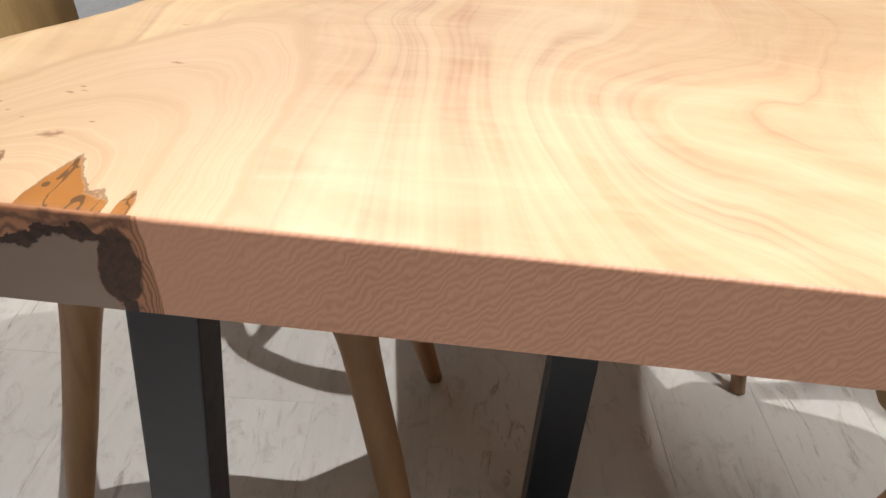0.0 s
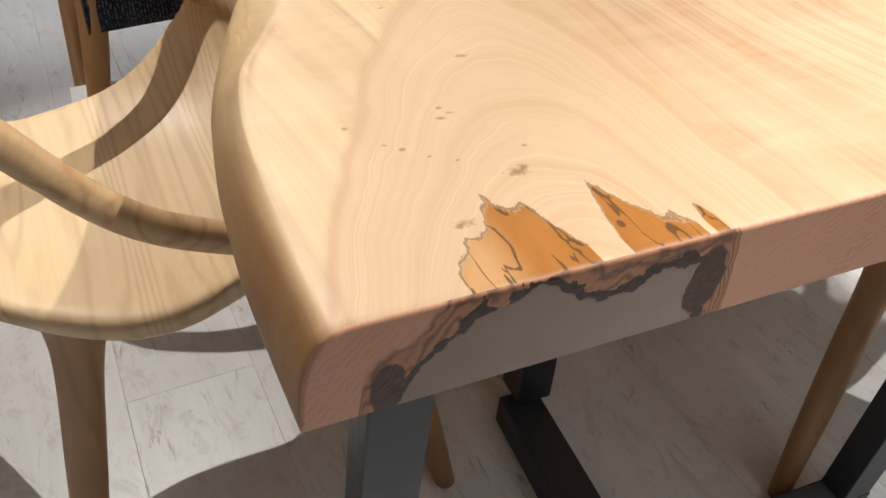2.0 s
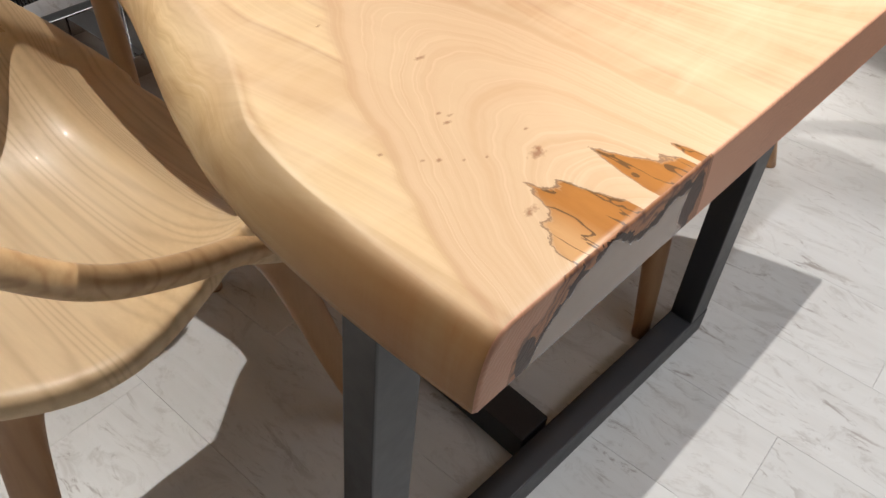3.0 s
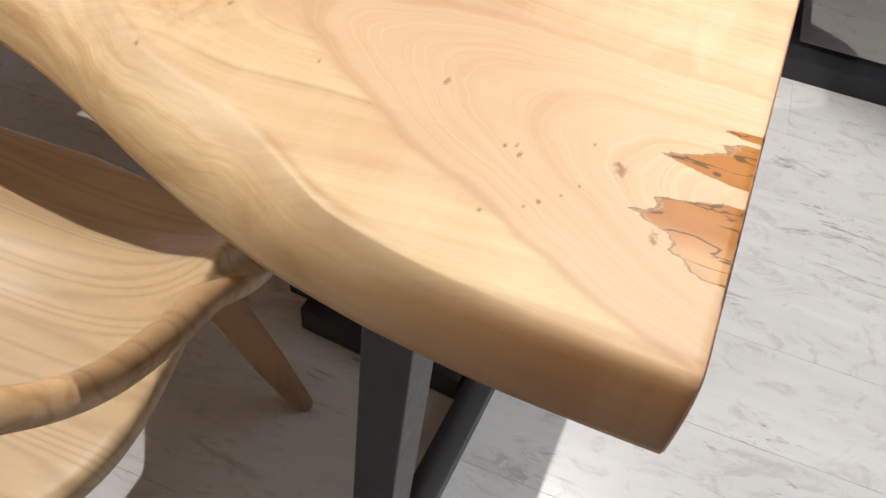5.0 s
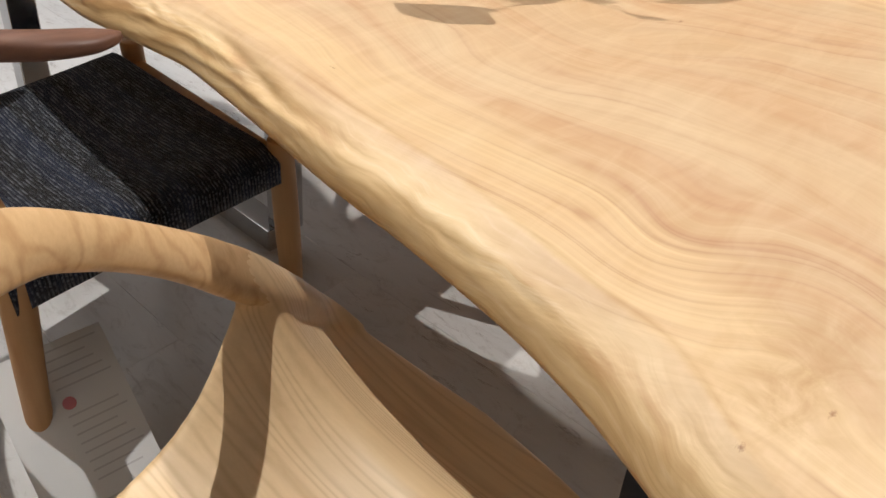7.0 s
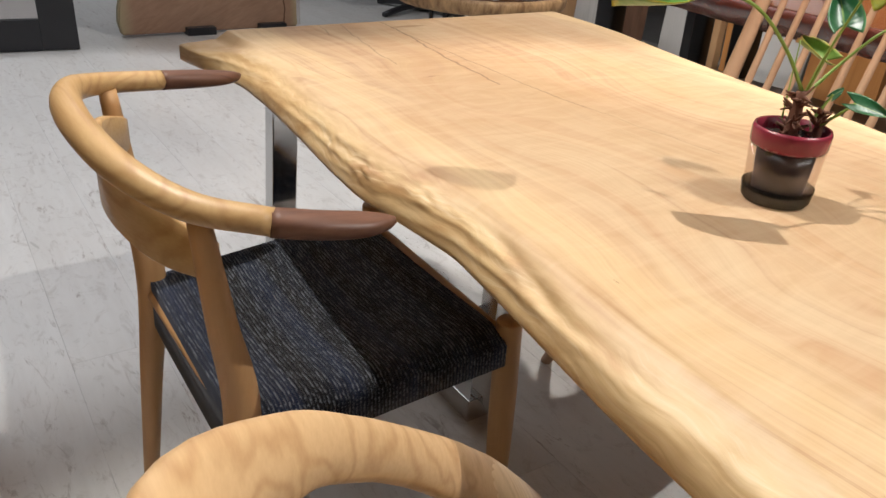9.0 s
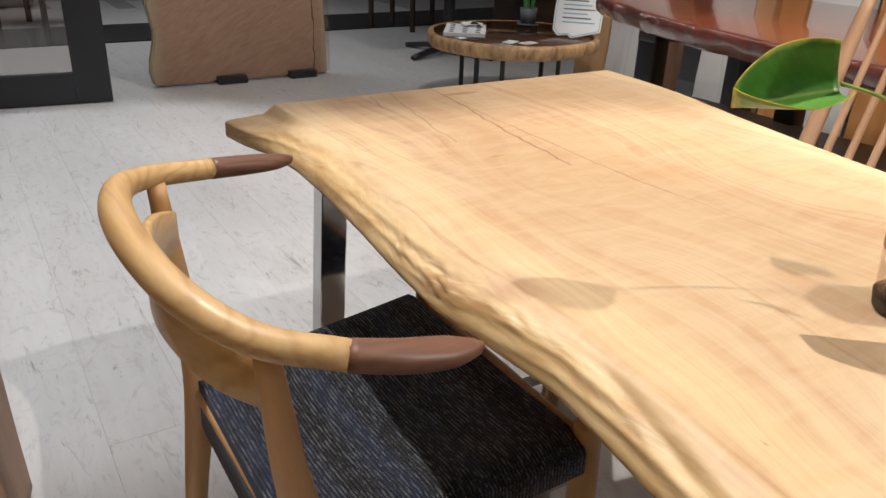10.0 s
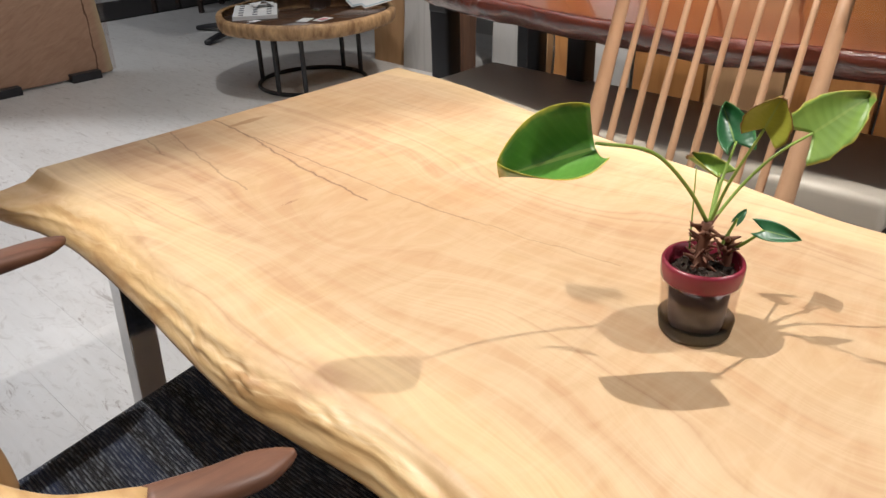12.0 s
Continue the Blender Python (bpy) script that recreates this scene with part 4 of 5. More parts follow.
# ---- chair with the woven seat ----
def woven_chair():
    ch = thing("woven_armchair", (0.15, 1.2, 0.0), "oak armchair with walnut arm ends and indigo woven seat", "chair", "dining chairs")
    arm = [(0.018, 0.945, 0.700, 0.015, 0.013, 0), (-0.045, 0.985, 0.712, 0.015, 0.014, 0), (-0.086, 1.060, 0.730, 0.016, 0.016, 0), (-0.100, 1.180, 0.742, 0.017, 0.017, 0), (-0.084, 1.300, 0.736, 0.016, 0.016, 0), (-0.040, 1.378, 0.722, 0.015, 0.014, 0), (0.046, 1.410, 0.711, 0.015, 0.013, 0)]
    part("arm_bow", sweep(arm, 8, 20), MAT_OAK, ch, "steam-bent pale oak bow")
    part("arm_end", sweep([(0.016, 0.946, 0.700, 0.015, 0.013, 0), (0.060, 0.932, 0.694, 0.019, 0.012, 0), (0.098, 0.926, 0.690, 0.019, 0.010, 0), (0.120, 0.921, 0.690, 0.010, 0.007, 0), (0.129, 0.918, 0.692, 0.003, 0.003, 0)], 6, 18, power=2.4), MAT_WALNUT, ch, "dark walnut arm end")
    part("arm_end", sweep([(0.044, 1.4095, 0.711, 0.015, 0.013, 0), (0.090, 1.421, 0.706, 0.019, 0.012, 0), (0.130, 1.430, 0.702, 0.019, 0.010, 0), (0.155, 1.434, 0.701, 0.010, 0.007, 0), (0.164, 1.436, 0.702, 0.003, 0.003, 0)], 6, 18, power=2.4), MAT_WALNUT, ch, "dark walnut arm end")
    # back legs rise to the bow
    for top_p, seat_p, foot in (((-0.036, 0.990, 0.703), (0.004, 1.030, 0.43), (-0.045, 1.010, 0.0)), ((-0.030, 1.375, 0.714), (-0.004, 1.385, 0.43), (-0.035, 1.445, 0.0))):
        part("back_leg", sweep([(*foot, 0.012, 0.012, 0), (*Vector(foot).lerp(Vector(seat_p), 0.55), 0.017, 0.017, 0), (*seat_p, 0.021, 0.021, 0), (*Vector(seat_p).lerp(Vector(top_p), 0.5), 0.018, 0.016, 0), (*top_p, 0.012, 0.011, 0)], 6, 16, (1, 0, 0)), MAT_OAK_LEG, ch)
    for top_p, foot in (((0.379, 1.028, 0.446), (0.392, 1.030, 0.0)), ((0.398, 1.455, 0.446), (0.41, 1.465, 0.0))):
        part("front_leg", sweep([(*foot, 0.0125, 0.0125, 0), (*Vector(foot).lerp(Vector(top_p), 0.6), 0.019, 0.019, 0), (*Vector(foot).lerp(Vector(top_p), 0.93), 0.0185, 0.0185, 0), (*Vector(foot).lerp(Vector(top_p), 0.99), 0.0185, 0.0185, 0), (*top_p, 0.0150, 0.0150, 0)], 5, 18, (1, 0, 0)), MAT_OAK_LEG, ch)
    # curved back splat
    sp = glide([(-0.018, 1.005, 0.640), (-0.058, 1.080, 0.655), (-0.076, 1.185, 0.668), (-0.058, 1.290, 0.668), (-0.016, 1.375, 0.656)], 8)
    bm = bmesh.new()
    loops = []
    for i, (x, y, z) in enumerate(sp):
        u = i / (len(sp) - 1)
        hh = 0.020 + 0.022 * math.sin(math.pi * u) ** 0.8
        d = Vector((sp[min(i + 1, len(sp) - 1)] - sp[max(i - 1, 0)])).normalized()
        out = Vector((d.y, -d.x, 0)).normalized() * 0.006
        c = Vector((x, y, z))
        loops.append([bm.verts.new(c + out * sx + Vector((0, 0, hh * sz))) for sx, sz in ((-1, -0.9), (-0.6, -1), (0.6, -1), (1, -0.9), (1, 0.9), (0.6, 1), (-0.6, 1), (-1, 0.9))])
    for p, q in zip(loops, loops[1:]):
        for k in range(8):
            bm.faces.new((p[k], p[(k + 1) % 8], q[(k + 1) % 8], q[k]))
    bm.faces.new(loops[0])
    bm.faces.new(loops[-1][::-1])
    part("back_splat", bm, MAT_OAK, ch, "curved oak back splat")
    # rails
    for a, b in (((0.004, 1.03, 0.40), (0.39, 1.05, 0.40)), ((-0.004, 1.385, 0.40), (0.40, 1.455, 0.40)), ((0.39, 1.05, 0.40), (0.40, 1.455, 0.40)), ((0.004, 1.03, 0.41), (-0.004, 1.385, 0.41))):
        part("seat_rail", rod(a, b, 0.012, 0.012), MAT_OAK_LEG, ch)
    # woven seat pad, saddle shaped, wrapping the side rails
    bm = bmesh.new()
    loops = []
    nu, nv = 30, 26
    for i in range(nu + 1):
        u = i / nu
        lp = []
        xa = -0.010 + (0.364 + 0.010) * u
        yb = 1.405 + 0.070 * u
        ya = 1.010 + 0.003 * math.sin(math.pi * u)
        sag = 0.016 * math.sin(math.pi * u)
        for k in range(nv + 1):
            w = k / nv
            lp.append((xa, ya + (yb - ya) * w, 0.432 - sag * math.sin(math.pi * w) + 0.006 * (1 - math.sin(math.pi * w)) - 0.02 * (abs(2 * w - 1) ** 14)))
        for k in range(nv, -1, -1):
            w = k / nv
            lp.append((xa, ya + (yb - ya) * w, 0.352 + 0.022 * u + 0.012 * (abs(2 * w - 1) ** 6)))
        loops.append([bm.verts.new(p) for p in lp])
    n = len(loops[0])
    for p, q in zip(loops, loops[1:]):
        for k in range(n):
            bm.faces.new((p[k], p[(k + 1) % n], q[(k + 1) % n], q[k]))
    bm.faces.new(loops[0])
    bm.faces.new(loops[-1][::-1])
    part("seat", bm, MAT_WEAVE, ch, "indigo-black flecked woven seat")
    return ch


woven_chair()


# far end of the table stands on the same base, polished on its sides
end_base(0.585, 1.585, 0.0, -1, MAT_CHROME)

# ---- plant on the table ----
def tube_path(points, r0, r1, ring=10):
    s = []
    for i, p in enumerate(points):
        r = r0 + (r1 - r0) * i / (len(points) - 1)
        s.append((*p, r, r, 0))
    return sweep(s, 6, ring, (0.3, 0.9, 0.1))


def leaf(name, base, tip, width, face, mat, parent, cup=0.25, droop=0.12, notch=0.3, label="", ragged=0.0, nu=18, nv=12):
    """A heart-shaped blade from its joint to its tip; face is roughly its normal."""
    base, tip, face = Vector(base), Vector(tip), Vector(face).normalized()
    d = tip - base
    ln = d.length
    d.normalize()
    side = d.cross(face).normalized()
    face = side.cross(d).normalized()
    bm = bmesh.new()
    uv = bm.loops.layers.uv.new("UVMap")
    grid = []
    for i in range(nu + 1):
        u = i / nu
        w = width * 0.5 * (math.sin(math.pi * min(1, u * 0.80 + 0.20)) ** 0.75) * (1 - 0.25 * u)
        row = []
        for j in range(nv + 1):
            v = j / nv * 2 - 1
            back = notch * (abs(v) ** 1.2) * (1 - u) * ln
            wav = 0.018 * ln * math.sin(7 * u + 3 * v) * abs(v)
            rag = ragged * ln * noise.noise((u * 9, v * 5, 3.3)) * max(0.0, max(u, abs(v)) - 0.75) * 3
            p = base + d * (u * ln - back + rag) + side * (v * w + rag * 0.5) + face * (cup * width * (v * v - 0.3) * 0.5 - droop * ln * u * u + wav)
            row.append(bm.verts.new(p))
        grid.append(row)
    for i in range(nu):
        for j in range(nv):
            f = bm.faces.new((grid[i][j], grid[i + 1][j], grid[i + 1][j + 1], grid[i][j + 1]))
            for lp, (a, b) in zip(f.loops, ((i, j), (i + 1, j), (i + 1, j + 1), (i, j + 1))):
                lp[uv].uv = (a / nu, b / nv)
    ob = part(name, bm, mat, parent, label)
    so = ob.modifiers.new("thick", "SOLIDIFY")
    so.thickness = 0.0006
    return ob


MAT_LEAF = leaf_mat("leaf_green", (0.055, 0.175, 0.022), (0.15, 0.34, 0.06))
MAT_LEAF_DARK = leaf_mat("leaf_teal", (0.012, 0.085, 0.030), (0.035, 0.16, 0.055), (0.05, 0.18, 0.05))
MAT_LEAF_YELLOW = leaf_mat("leaf_yellowing", (0.28, 0.32, 0.035), (0.46, 0.45, 0.06), (0.20, 0.10, 0.03), 1.0)
MAT_LEAF_PALE = leaf_mat("leaf_pale", (0.14, 0.26, 0.045), (0.27, 0.40, 0.08), (0.48, 0.46, 0.08), 1.0)
MAT_STEM = paint("leaf_stem", (0.22, 0.33, 0.06), 0.45, 0.0, 0.25, 120.0)
MAT_POT = paint("pot_grey_brown", (0.085, 0.06, 0.05), 0.45, 0.0, 0.1)
MAT_RIM = paint("pot_burgundy", (0.23, 0.025, 0.045), 0.25, 0.0, 0.1)
MAT_SOIL = paint("potting_bark", (0.035, 0.022, 0.015), 0.9, 0.0, 0.6, 200.0, 0.8)
MAT_ROOT = paint("root_brown", (0.14, 0.055, 0.03), 0.8, 0.0, 0.5, 150.0, 0.6)
MAT_CLEAR = glass_mat("clear_plastic", (0.95, 0.92, 0.91), 0.07)
MAT_SMOKE = glass_mat("smoky_glass", (0.42, 0.40, 0.36), 0.08)


def potted_plant(c):
    pl = thing("potted_plant", c, "small potted plant with heart-shaped leaves, some yellowing", "plant")
    x, y, z = c
    part("pot", lathe([(0, 0.006), (0.0221, 0.006), (0.0237, 0.010), (0.0280, 0.060), (0.0269, 0.060), (0.0253, 0.056), (0, 0.056)], c), MAT_POT, pl, "grey-brown plastic inner pot")
    part("pot_rim", lathe([(0.0288, 0.056), (0.0336, 0.054), (0.0352, 0.057), (0.0357, 0.070), (0.0344, 0.0735), (0.0324, 0.073), (0.0312, 0.064), (0.0288, 0.058), (0.0288, 0.056)], c), MAT_RIM, pl, "glossy burgundy rim")
    sleeve = part("sleeve", lathe([(0.0304, 0.004), (0.0314, 0.004), (0.0348, 0.056), (0.0338, 0.056), (0.0304, 0.0045)], c), MAT_CLEAR, pl, "clear plastic sleeve")
    sleeve.visible_shadow = False
    part("saucer", lathe([(0, 0.0), (0.0292, 0.0), (0.0316, 0.003), (0.0336, 0.016), (0.0325, 0.0165), (0.0304, 0.005), (0, 0.0035)], c), MAT_SMOKE, pl, "smoky clear saucer")
    bm = bmesh.new()
    rnd = random.Random(5)
    for _ in range(150):
        r, a = 0.026 * math.sqrt(rnd.random()), rnd.random() * 6.283
        q = box((rnd.uniform(0.004, 0.010), rnd.uniform(0.002, 0.005), rnd.uniform(0.002, 0.004)), (x + r * math.cos(a), y + r * math.sin(a), z + 0.058 + rnd.uniform(0, 0.006)), 0.0, Euler((rnd.random(), rnd.random(), rnd.random() * 6)).to_matrix().to_4x4())
        me = bpy.data.meshes.new("chip")
        q.to_mesh(me)
        q.free()
        bm.from_mesh(me)
        bpy.data.meshes.remove(me)
    part("soil", bm, MAT_SOIL, pl, "dark bark chips", smooth=False)
    # rooty crown
    bm = bmesh.new()
    for k in range(70):
        a, h = rnd.random() * 6.283, rnd.random()
        rr = 0.006 + 0.010 * (1 - h) * rnd.random()
        off = (0.020, -0.010) if k > 48 else (0.004, 0.004)
        hz = 0.034 if k > 48 else 0.050
        p0 = Vector((x + off[0] + rr * math.cos(a) * 0.5, y + off[1] + rr * math.sin(a) * 0.5, z + 0.055 + hz * h))
        p1 = p0 + Vector((math.cos(a) * 0.010, math.sin(a) * 0.010, rnd.uniform(-0.004, 0.010)))
        q = rod(p0, p1, rnd.uniform(0.0012, 0.0030), 0.0006, 6)
        me = bpy.data.meshes.new("root")
        q.to_mesh(me)
        q.free()
        bm.from_mesh(me)
        bpy.data.meshes.remove(me)
    for ox, oy, hz, r in ((0.004, 0.004, 0.105, 0.0075), (0.021, -0.011, 0.085, 0.0055)):
        q = rod((x + ox, y + oy, z + 0.05), (x + ox * 1.2, y + oy, z + hz), r, r * 0.6, 10)
        me = bpy.data.meshes.new("root")
        q.to_mesh(me)
        q.free()
        bm.from_mesh(me)
        bpy.data.meshes.remove(me)
    part("crown", bm, MAT_ROOT, pl, "scaly brown root crown")
    fork = (x + 0.010, y + 0.004, z + 0.100)
    big = (0.350, 0.797, 0.917)
    part("stem", tube_path([fork, (0.440, 0.764, 0.862), (0.405, 0.780, 0.898), big], 0.0019, 0.0014), MAT_STEM, pl)
    leaf("leaf", big, (0.294, 0.846, 0.899), 0.068, (-0.45, -0.50, 0.74), MAT_LEAF, pl, 0.85, 0.04, 0.02, "large glossy heart-shaped green leaf")
    for pts, base, tip, w, face, mat, cup, lab in (
        ([fork, (0.490, 0.756, 0.850), (0.512, 0.757, 0.882)], (0.513, 0.758, 0.882), (0.526, 0.778, 0.910), 0.036, (-0.55, -0.50, 0.75), MAT_LEAF_DARK, 0.5, "small dark green leaf"),
        ([fork, (0.462, 0.738, 0.862), (0.450, 0.712, 0.919)], (0.450, 0.712, 0.919), (0.456, 0.704, 0.945), 0.042, (-0.70, -0.45, 0.45), MAT_LEAF_YELLOW, 0.3, "yellow leaf with a brown edge"),
        ([fork, (0.490, 0.738, 0.852), (0.505, 0.718, 0.882), (0.526, 0.700, 0.898)], (0.526, 0.700, 0.898), (0.572, 0.670, 0.928), 0.056, (-0.6, -0.65, 0.55), MAT_LEAF_PALE, 0.2, "pale green leaf yellowing at its edge"),
        ([fork, (0.490, 0.760, 0.832), (0.518, 0.770, 0.847)], (0.518, 0.770, 0.847), (0.506, 0.796, 0.863), 0.024, (-0.3, -0.5, 0.9), MAT_LEAF_PALE, 0.8, "young curled leaf"),
        ([(x + 0.021, y - 0.012, z + 0.075), (0.478, 0.718, 0.812), (0.480, 0.709, 0.823)], (0.480, 0.709, 0.823), (0.498, 0.682, 0.816), 0.021, (-0.6, -0.4, 0.8), MAT_LEAF_DARK, 0.3, "small dark green leaf"),
        ([(x + 0.018, y - 0.006, z + 0.08), (0.481, 0.737, 0.815), (0.486, 0.735, 0.824)], (0.486, 0.735, 0.822), (0.496, 0.732, 0.830), 0.008, (-0.6, -0.6, 0.5), MAT_LEAF_DARK, 0.3, "tiny leaf bud"),
    ):
        part("stem", tube_path(pts, 0.0017, 0.0011), MAT_STEM, pl)
        leaf("leaf", base, tip, w, face, mat, pl, cup, 0.10, 0.35, lab, 0.15 if mat in (MAT_LEAF_YELLOW, MAT_LEAF_PALE) else 0.0)
    part("stem", rod((x + 0.004, y + 0.016, z + 0.075), (0.468, 0.770, 0.868), 0.0009, 0.0005, 8), MAT_STEM, pl, "thin dry stalk")
    return pl


potted_plant((0.454, 0.746, 0.7205))


# ---- chair with the spindle back, across the table ----
MAT_BEECH = wood("pale_ash_spindle", (0.50, 0.31, 0.19), (0.36, 0.20, 0.11), 1.6, 2, 0.45, 0.0, 6.0)


def spindle_chair():
    ch = thing("spindle_chair", (0.72, 1.0, 0.0), "pale wooden spindle-back chair with walnut crest rail", "chair", "dining chairs")

    def lean(yb, z):
        return (0.866 + 0.36 * (z - 0.44), yb + (yb - 1.01) * 0.03 * (z - 0.44), z)

    part("seat", sweep([(0.905, 1.01, 0.435, 0.20, 0.014, 0), (0.80, 1.01, 0.430, 0.215, 0.017, 0), (0.66, 1.01, 0.432, 0.225, 0.018, 0), (0.52, 1.01, 0.437, 0.215, 0.015, 0)], 5, 28, power=4.0), MAT_BEECH, ch)
    ya, yb = 1.185, 0.850
    for k in range(10):
        y = ya + (yb - ya) * k / 9
        thick = 0.0135 if k in (0, 9) else 0.0062
        part("back_post" if k in (0, 9) else "spindle", sweep([(*lean(y, 0.44), thick, thick, 0), (*lean(y, 0.62), thick * 1.08, thick * 1.08, 0), (*lean(y, 0.955), thick * 0.72, thick * 0.72, 0)], 5, 14, (0, 1, 0)), MAT_BEECH, ch)
    part("crest_rail", sweep([(1.035, 1.235, 0.955, 0.010, 0.020, 0), (1.058, 1.12, 0.958, 0.012, 0.028, 0), (1.064, 1.01, 0.960, 0.012, 0.030, 0), (1.058, 0.90, 0.958, 0.012, 0.028, 0), (1.035, 0.800, 0.955, 0.010, 0.020, 0)], 6, 16), MAT_WALNUT, ch, "dark walnut crest rail")
    for tx, ty, fx, fy in ((0.86, 1.15, 1.10, 1.34), (0.86, 0.87, 1.10, 0.76), (0.74, 1.16, 0.822, 1.40), (0.74, 0.86, 0.785, 0.715)):
        part("leg", rod((tx, ty, 0.425), (fx, fy, 0.0), 0.018, 0.012), MAT_BEECH, ch)
    return ch


spindle_chair()


# ---- red slab table, its bench ----
def gloss_red():
    m, t, b = material("red_slab", 0.22, 0.0, 0.5, 0.6)
    k = Net(t)
    g = k.noise(k.coord((1.0, 0.25, 1.0)), 16.0, 5.0, 0.65, 0.8)
    f = k.noise(k.coord((1.0, 0.06, 1.0)), 90.0, 3.0)
    base = k.mix(k.m("MULTIPLY_ADD", f, 0.5, k.m("MULTIPLY_ADD", g, 1.0, -0.3), clamp=True), (0.22, 0.060, 0.022), (0.095, 0.020, 0.010))
    t.links.new(base, b.inputs["Base Color"])
    return m


def gloss_bark():
    m, t, b = material("red_live_edge", 0.20, 0.0, 0.5, 0.7)
    k = Net(t)
    g = k.noise(k.coord((1.0, 0.8, 1.4)), 11.0, 5.0, 0.7, 1.2)
    base = k.mix(g, (0.045, 0.010, 0.007), (0.20, 0.045, 0.025))
    t.links.new(base, b.inputs["Base Color"])
    t.links.new(k.bump(g, 0.8, 0.012), b.inputs["Normal"])
    return m


MAT_RED, MAT_REDBARK = gloss_red(), gloss_bark()
RED_FRONT = [(0.2, 1.64), (0.93, 1.62), (1.30, 1.57), (1.53, 1.60), (1.75, 1.62), (1.97, 1.66), (2.15, 1.69), (2.35, 1.75), (2.55, 1.84), (2.78, 1.93)]


def red_table():
    tb = thing("slab_table", (2.2, 1.5, 0.0), "glossy red-brown live-edge slab table on black legs", "table")
    bm = bmesh.new()
    rows = []
    for i in range(101):
        y = 0.2 + 2.57 * i / 100
        xf = smooth_at(y, RED_FRONT) + 0.012 * noise.noise((y * 6, 0.3, 0))
        line = [(2.72, 0.645), (xf + 0.06, 0.645)]
        for k in range(9):
            u = k / 8
            line.append((xf + 0.035 * (1 - u) ** 2 - 0.012 * math.sin(math.pi * u) + 0.012 * noise.noise((y * 13, u * 2.0, 4)), 0.648 + 0.070 * u))
        line += [(xf + 0.015, 0.720), (xf + 0.30, 0.720), (2.72, 0.720)]
        rows.append([bm.verts.new((x, y + (0.10 * (x - 1.9) if i > 90 else 0.0) * (i - 90) / 10, z)) for x, z in line])
    n = len(rows[0])
    for a, b in zip(rows, rows[1:]):
        for k in range(n):
            f = bm.faces.new((a[k], b[k], b[(k + 1) % n], a[(k + 1) % n]))
            f.material_index = 1 if 1 <= k <= 10 else 0
    bm.faces.new(rows[0])
    bm.faces.new(rows[-1][::-1])
    part("tabletop", bm, [MAT_RED, MAT_REDBARK], tb, "glossy red-brown slab with rippled live edge")
    for y, xa in ((2.42, 1.98), (0.55, 1.80)):
        part("post", box((0.075, 0.09, 0.64), (xa, y + 0.08, 0.32), 0.012), MAT_STEEL, tb)
        part("post", box((0.075, 0.09, 0.64), (xa + 0.52, y + 0.08, 0.32), 0.012), MAT_STEEL, tb)
        part("top_bar", box((0.60, 0.09, 0.05), (xa + 0.26, y + 0.08, 0.612), 0.010), MAT_STEEL, tb)
    part("post", box((0.07, 0.07, 0.64), (2.03, 1.93, 0.32), 0.008), MAT_STEEL, tb)
    part("post", box((0.05, 0.06, 0.64), (2.20, 2.24, 0.32), 0.008), MAT_STEEL, tb)
    return tb


red_table()
MAT_TAUPE = paint("taupe_leather", (0.44, 0.40, 0.34), 0.45, 0.0, 0.08, 150.0, 0.25)
MAT_BROWN = paint("dark_brown_base", (0.035, 0.020, 0.014), 0.5)


def bench():
    bn = thing("bench", (1.86, 1.5, 0.0), "long bench with taupe leather seat on dark wood base", "bench")
    part("seat", box((0.44, 1.47, 0.085), (1.82, 1.585, 0.378), 0.022, seg=4), MAT_TAUPE, bn, "taupe leather seat pad")
    part("base", box((0.42, 1.45, 0.055), (1.825, 1.585, 0.309), 0.006), MAT_BROWN, bn)
    for y in (0.92, 2.24):
        for x in (1.66, 1.98):
            part("leg", box((0.045, 0.045, 0.285), (x, y, 0.1425), 0.004), MAT_BROWN, bn)
    return bn


bench()


# ---- boards and slabs that stand along the back ----
MAT_GREYWOOD = wood("bleached_slab", (0.46, 0.45, 0.44), (0.33, 0.32, 0.31), 1.0, 2, 0.6, 0.0, 5.0)
MAT_ORANGE = wood("orange_board", (0.46, 0.215, 0.070), (0.30, 0.12, 0.035), 0.8, 2, 0.35, 0.1, 6.0)
MAT_DARKEDGE = wood("dark_waney_edge", (0.12, 0.06, 0.035), (0.05, 0.022, 0.012), 1.0, 2, 0.6)
MAT_TAN = wood("tan_board", (0.44, 0.27, 0.14), (0.31, 0.17, 0.08), 0.8, 2, 0.5, 0.0, 5.0)
MAT_WHITEWRAP = paint("white_wrap", (0.56, 0.56, 0.55), 0.6, 0.0, 0.15, 12.0, 0.5)


def standing_board(name, ya, yb, mat, x, height, label, thick=0.05, wave=0.015, lean=0.06):
    bm = bmesh.new()
    n = 24
    lps = []
    for i in range(n + 1):
        z = height * i / n
        a = ya + wave * noise.noise((z * 4, ya * 3, 1.0))
        b = yb + wave * noise.noise((z * 4, yb * 3, 2.0))
        xo = x + lean * z
        lps.append([bm.verts.new(p) for p in ((xo, a, z), (xo, b, z), (xo + thick, b, z), (xo + thick, a, z))])
    for p, q in zip(lps, lps[1:]):
        for k in range(4):
            bm.faces.new((p[k], p[(k + 1) % 4], q[(k + 1) % 4], q[k]))
    bm.faces.new(lps[0])
    bm.faces.new(lps[-1][::-1])
    bmesh.ops.bevel(bm, geom=[e for e in bm.edges if len(e.link_faces) == 2 and e.calc_face_angle(0) > 1.0], offset=0.006, segments=1, affect="EDGES")
    return tagged(part(name, bm, mat, smooth=False), label, "board", "boards for sale")


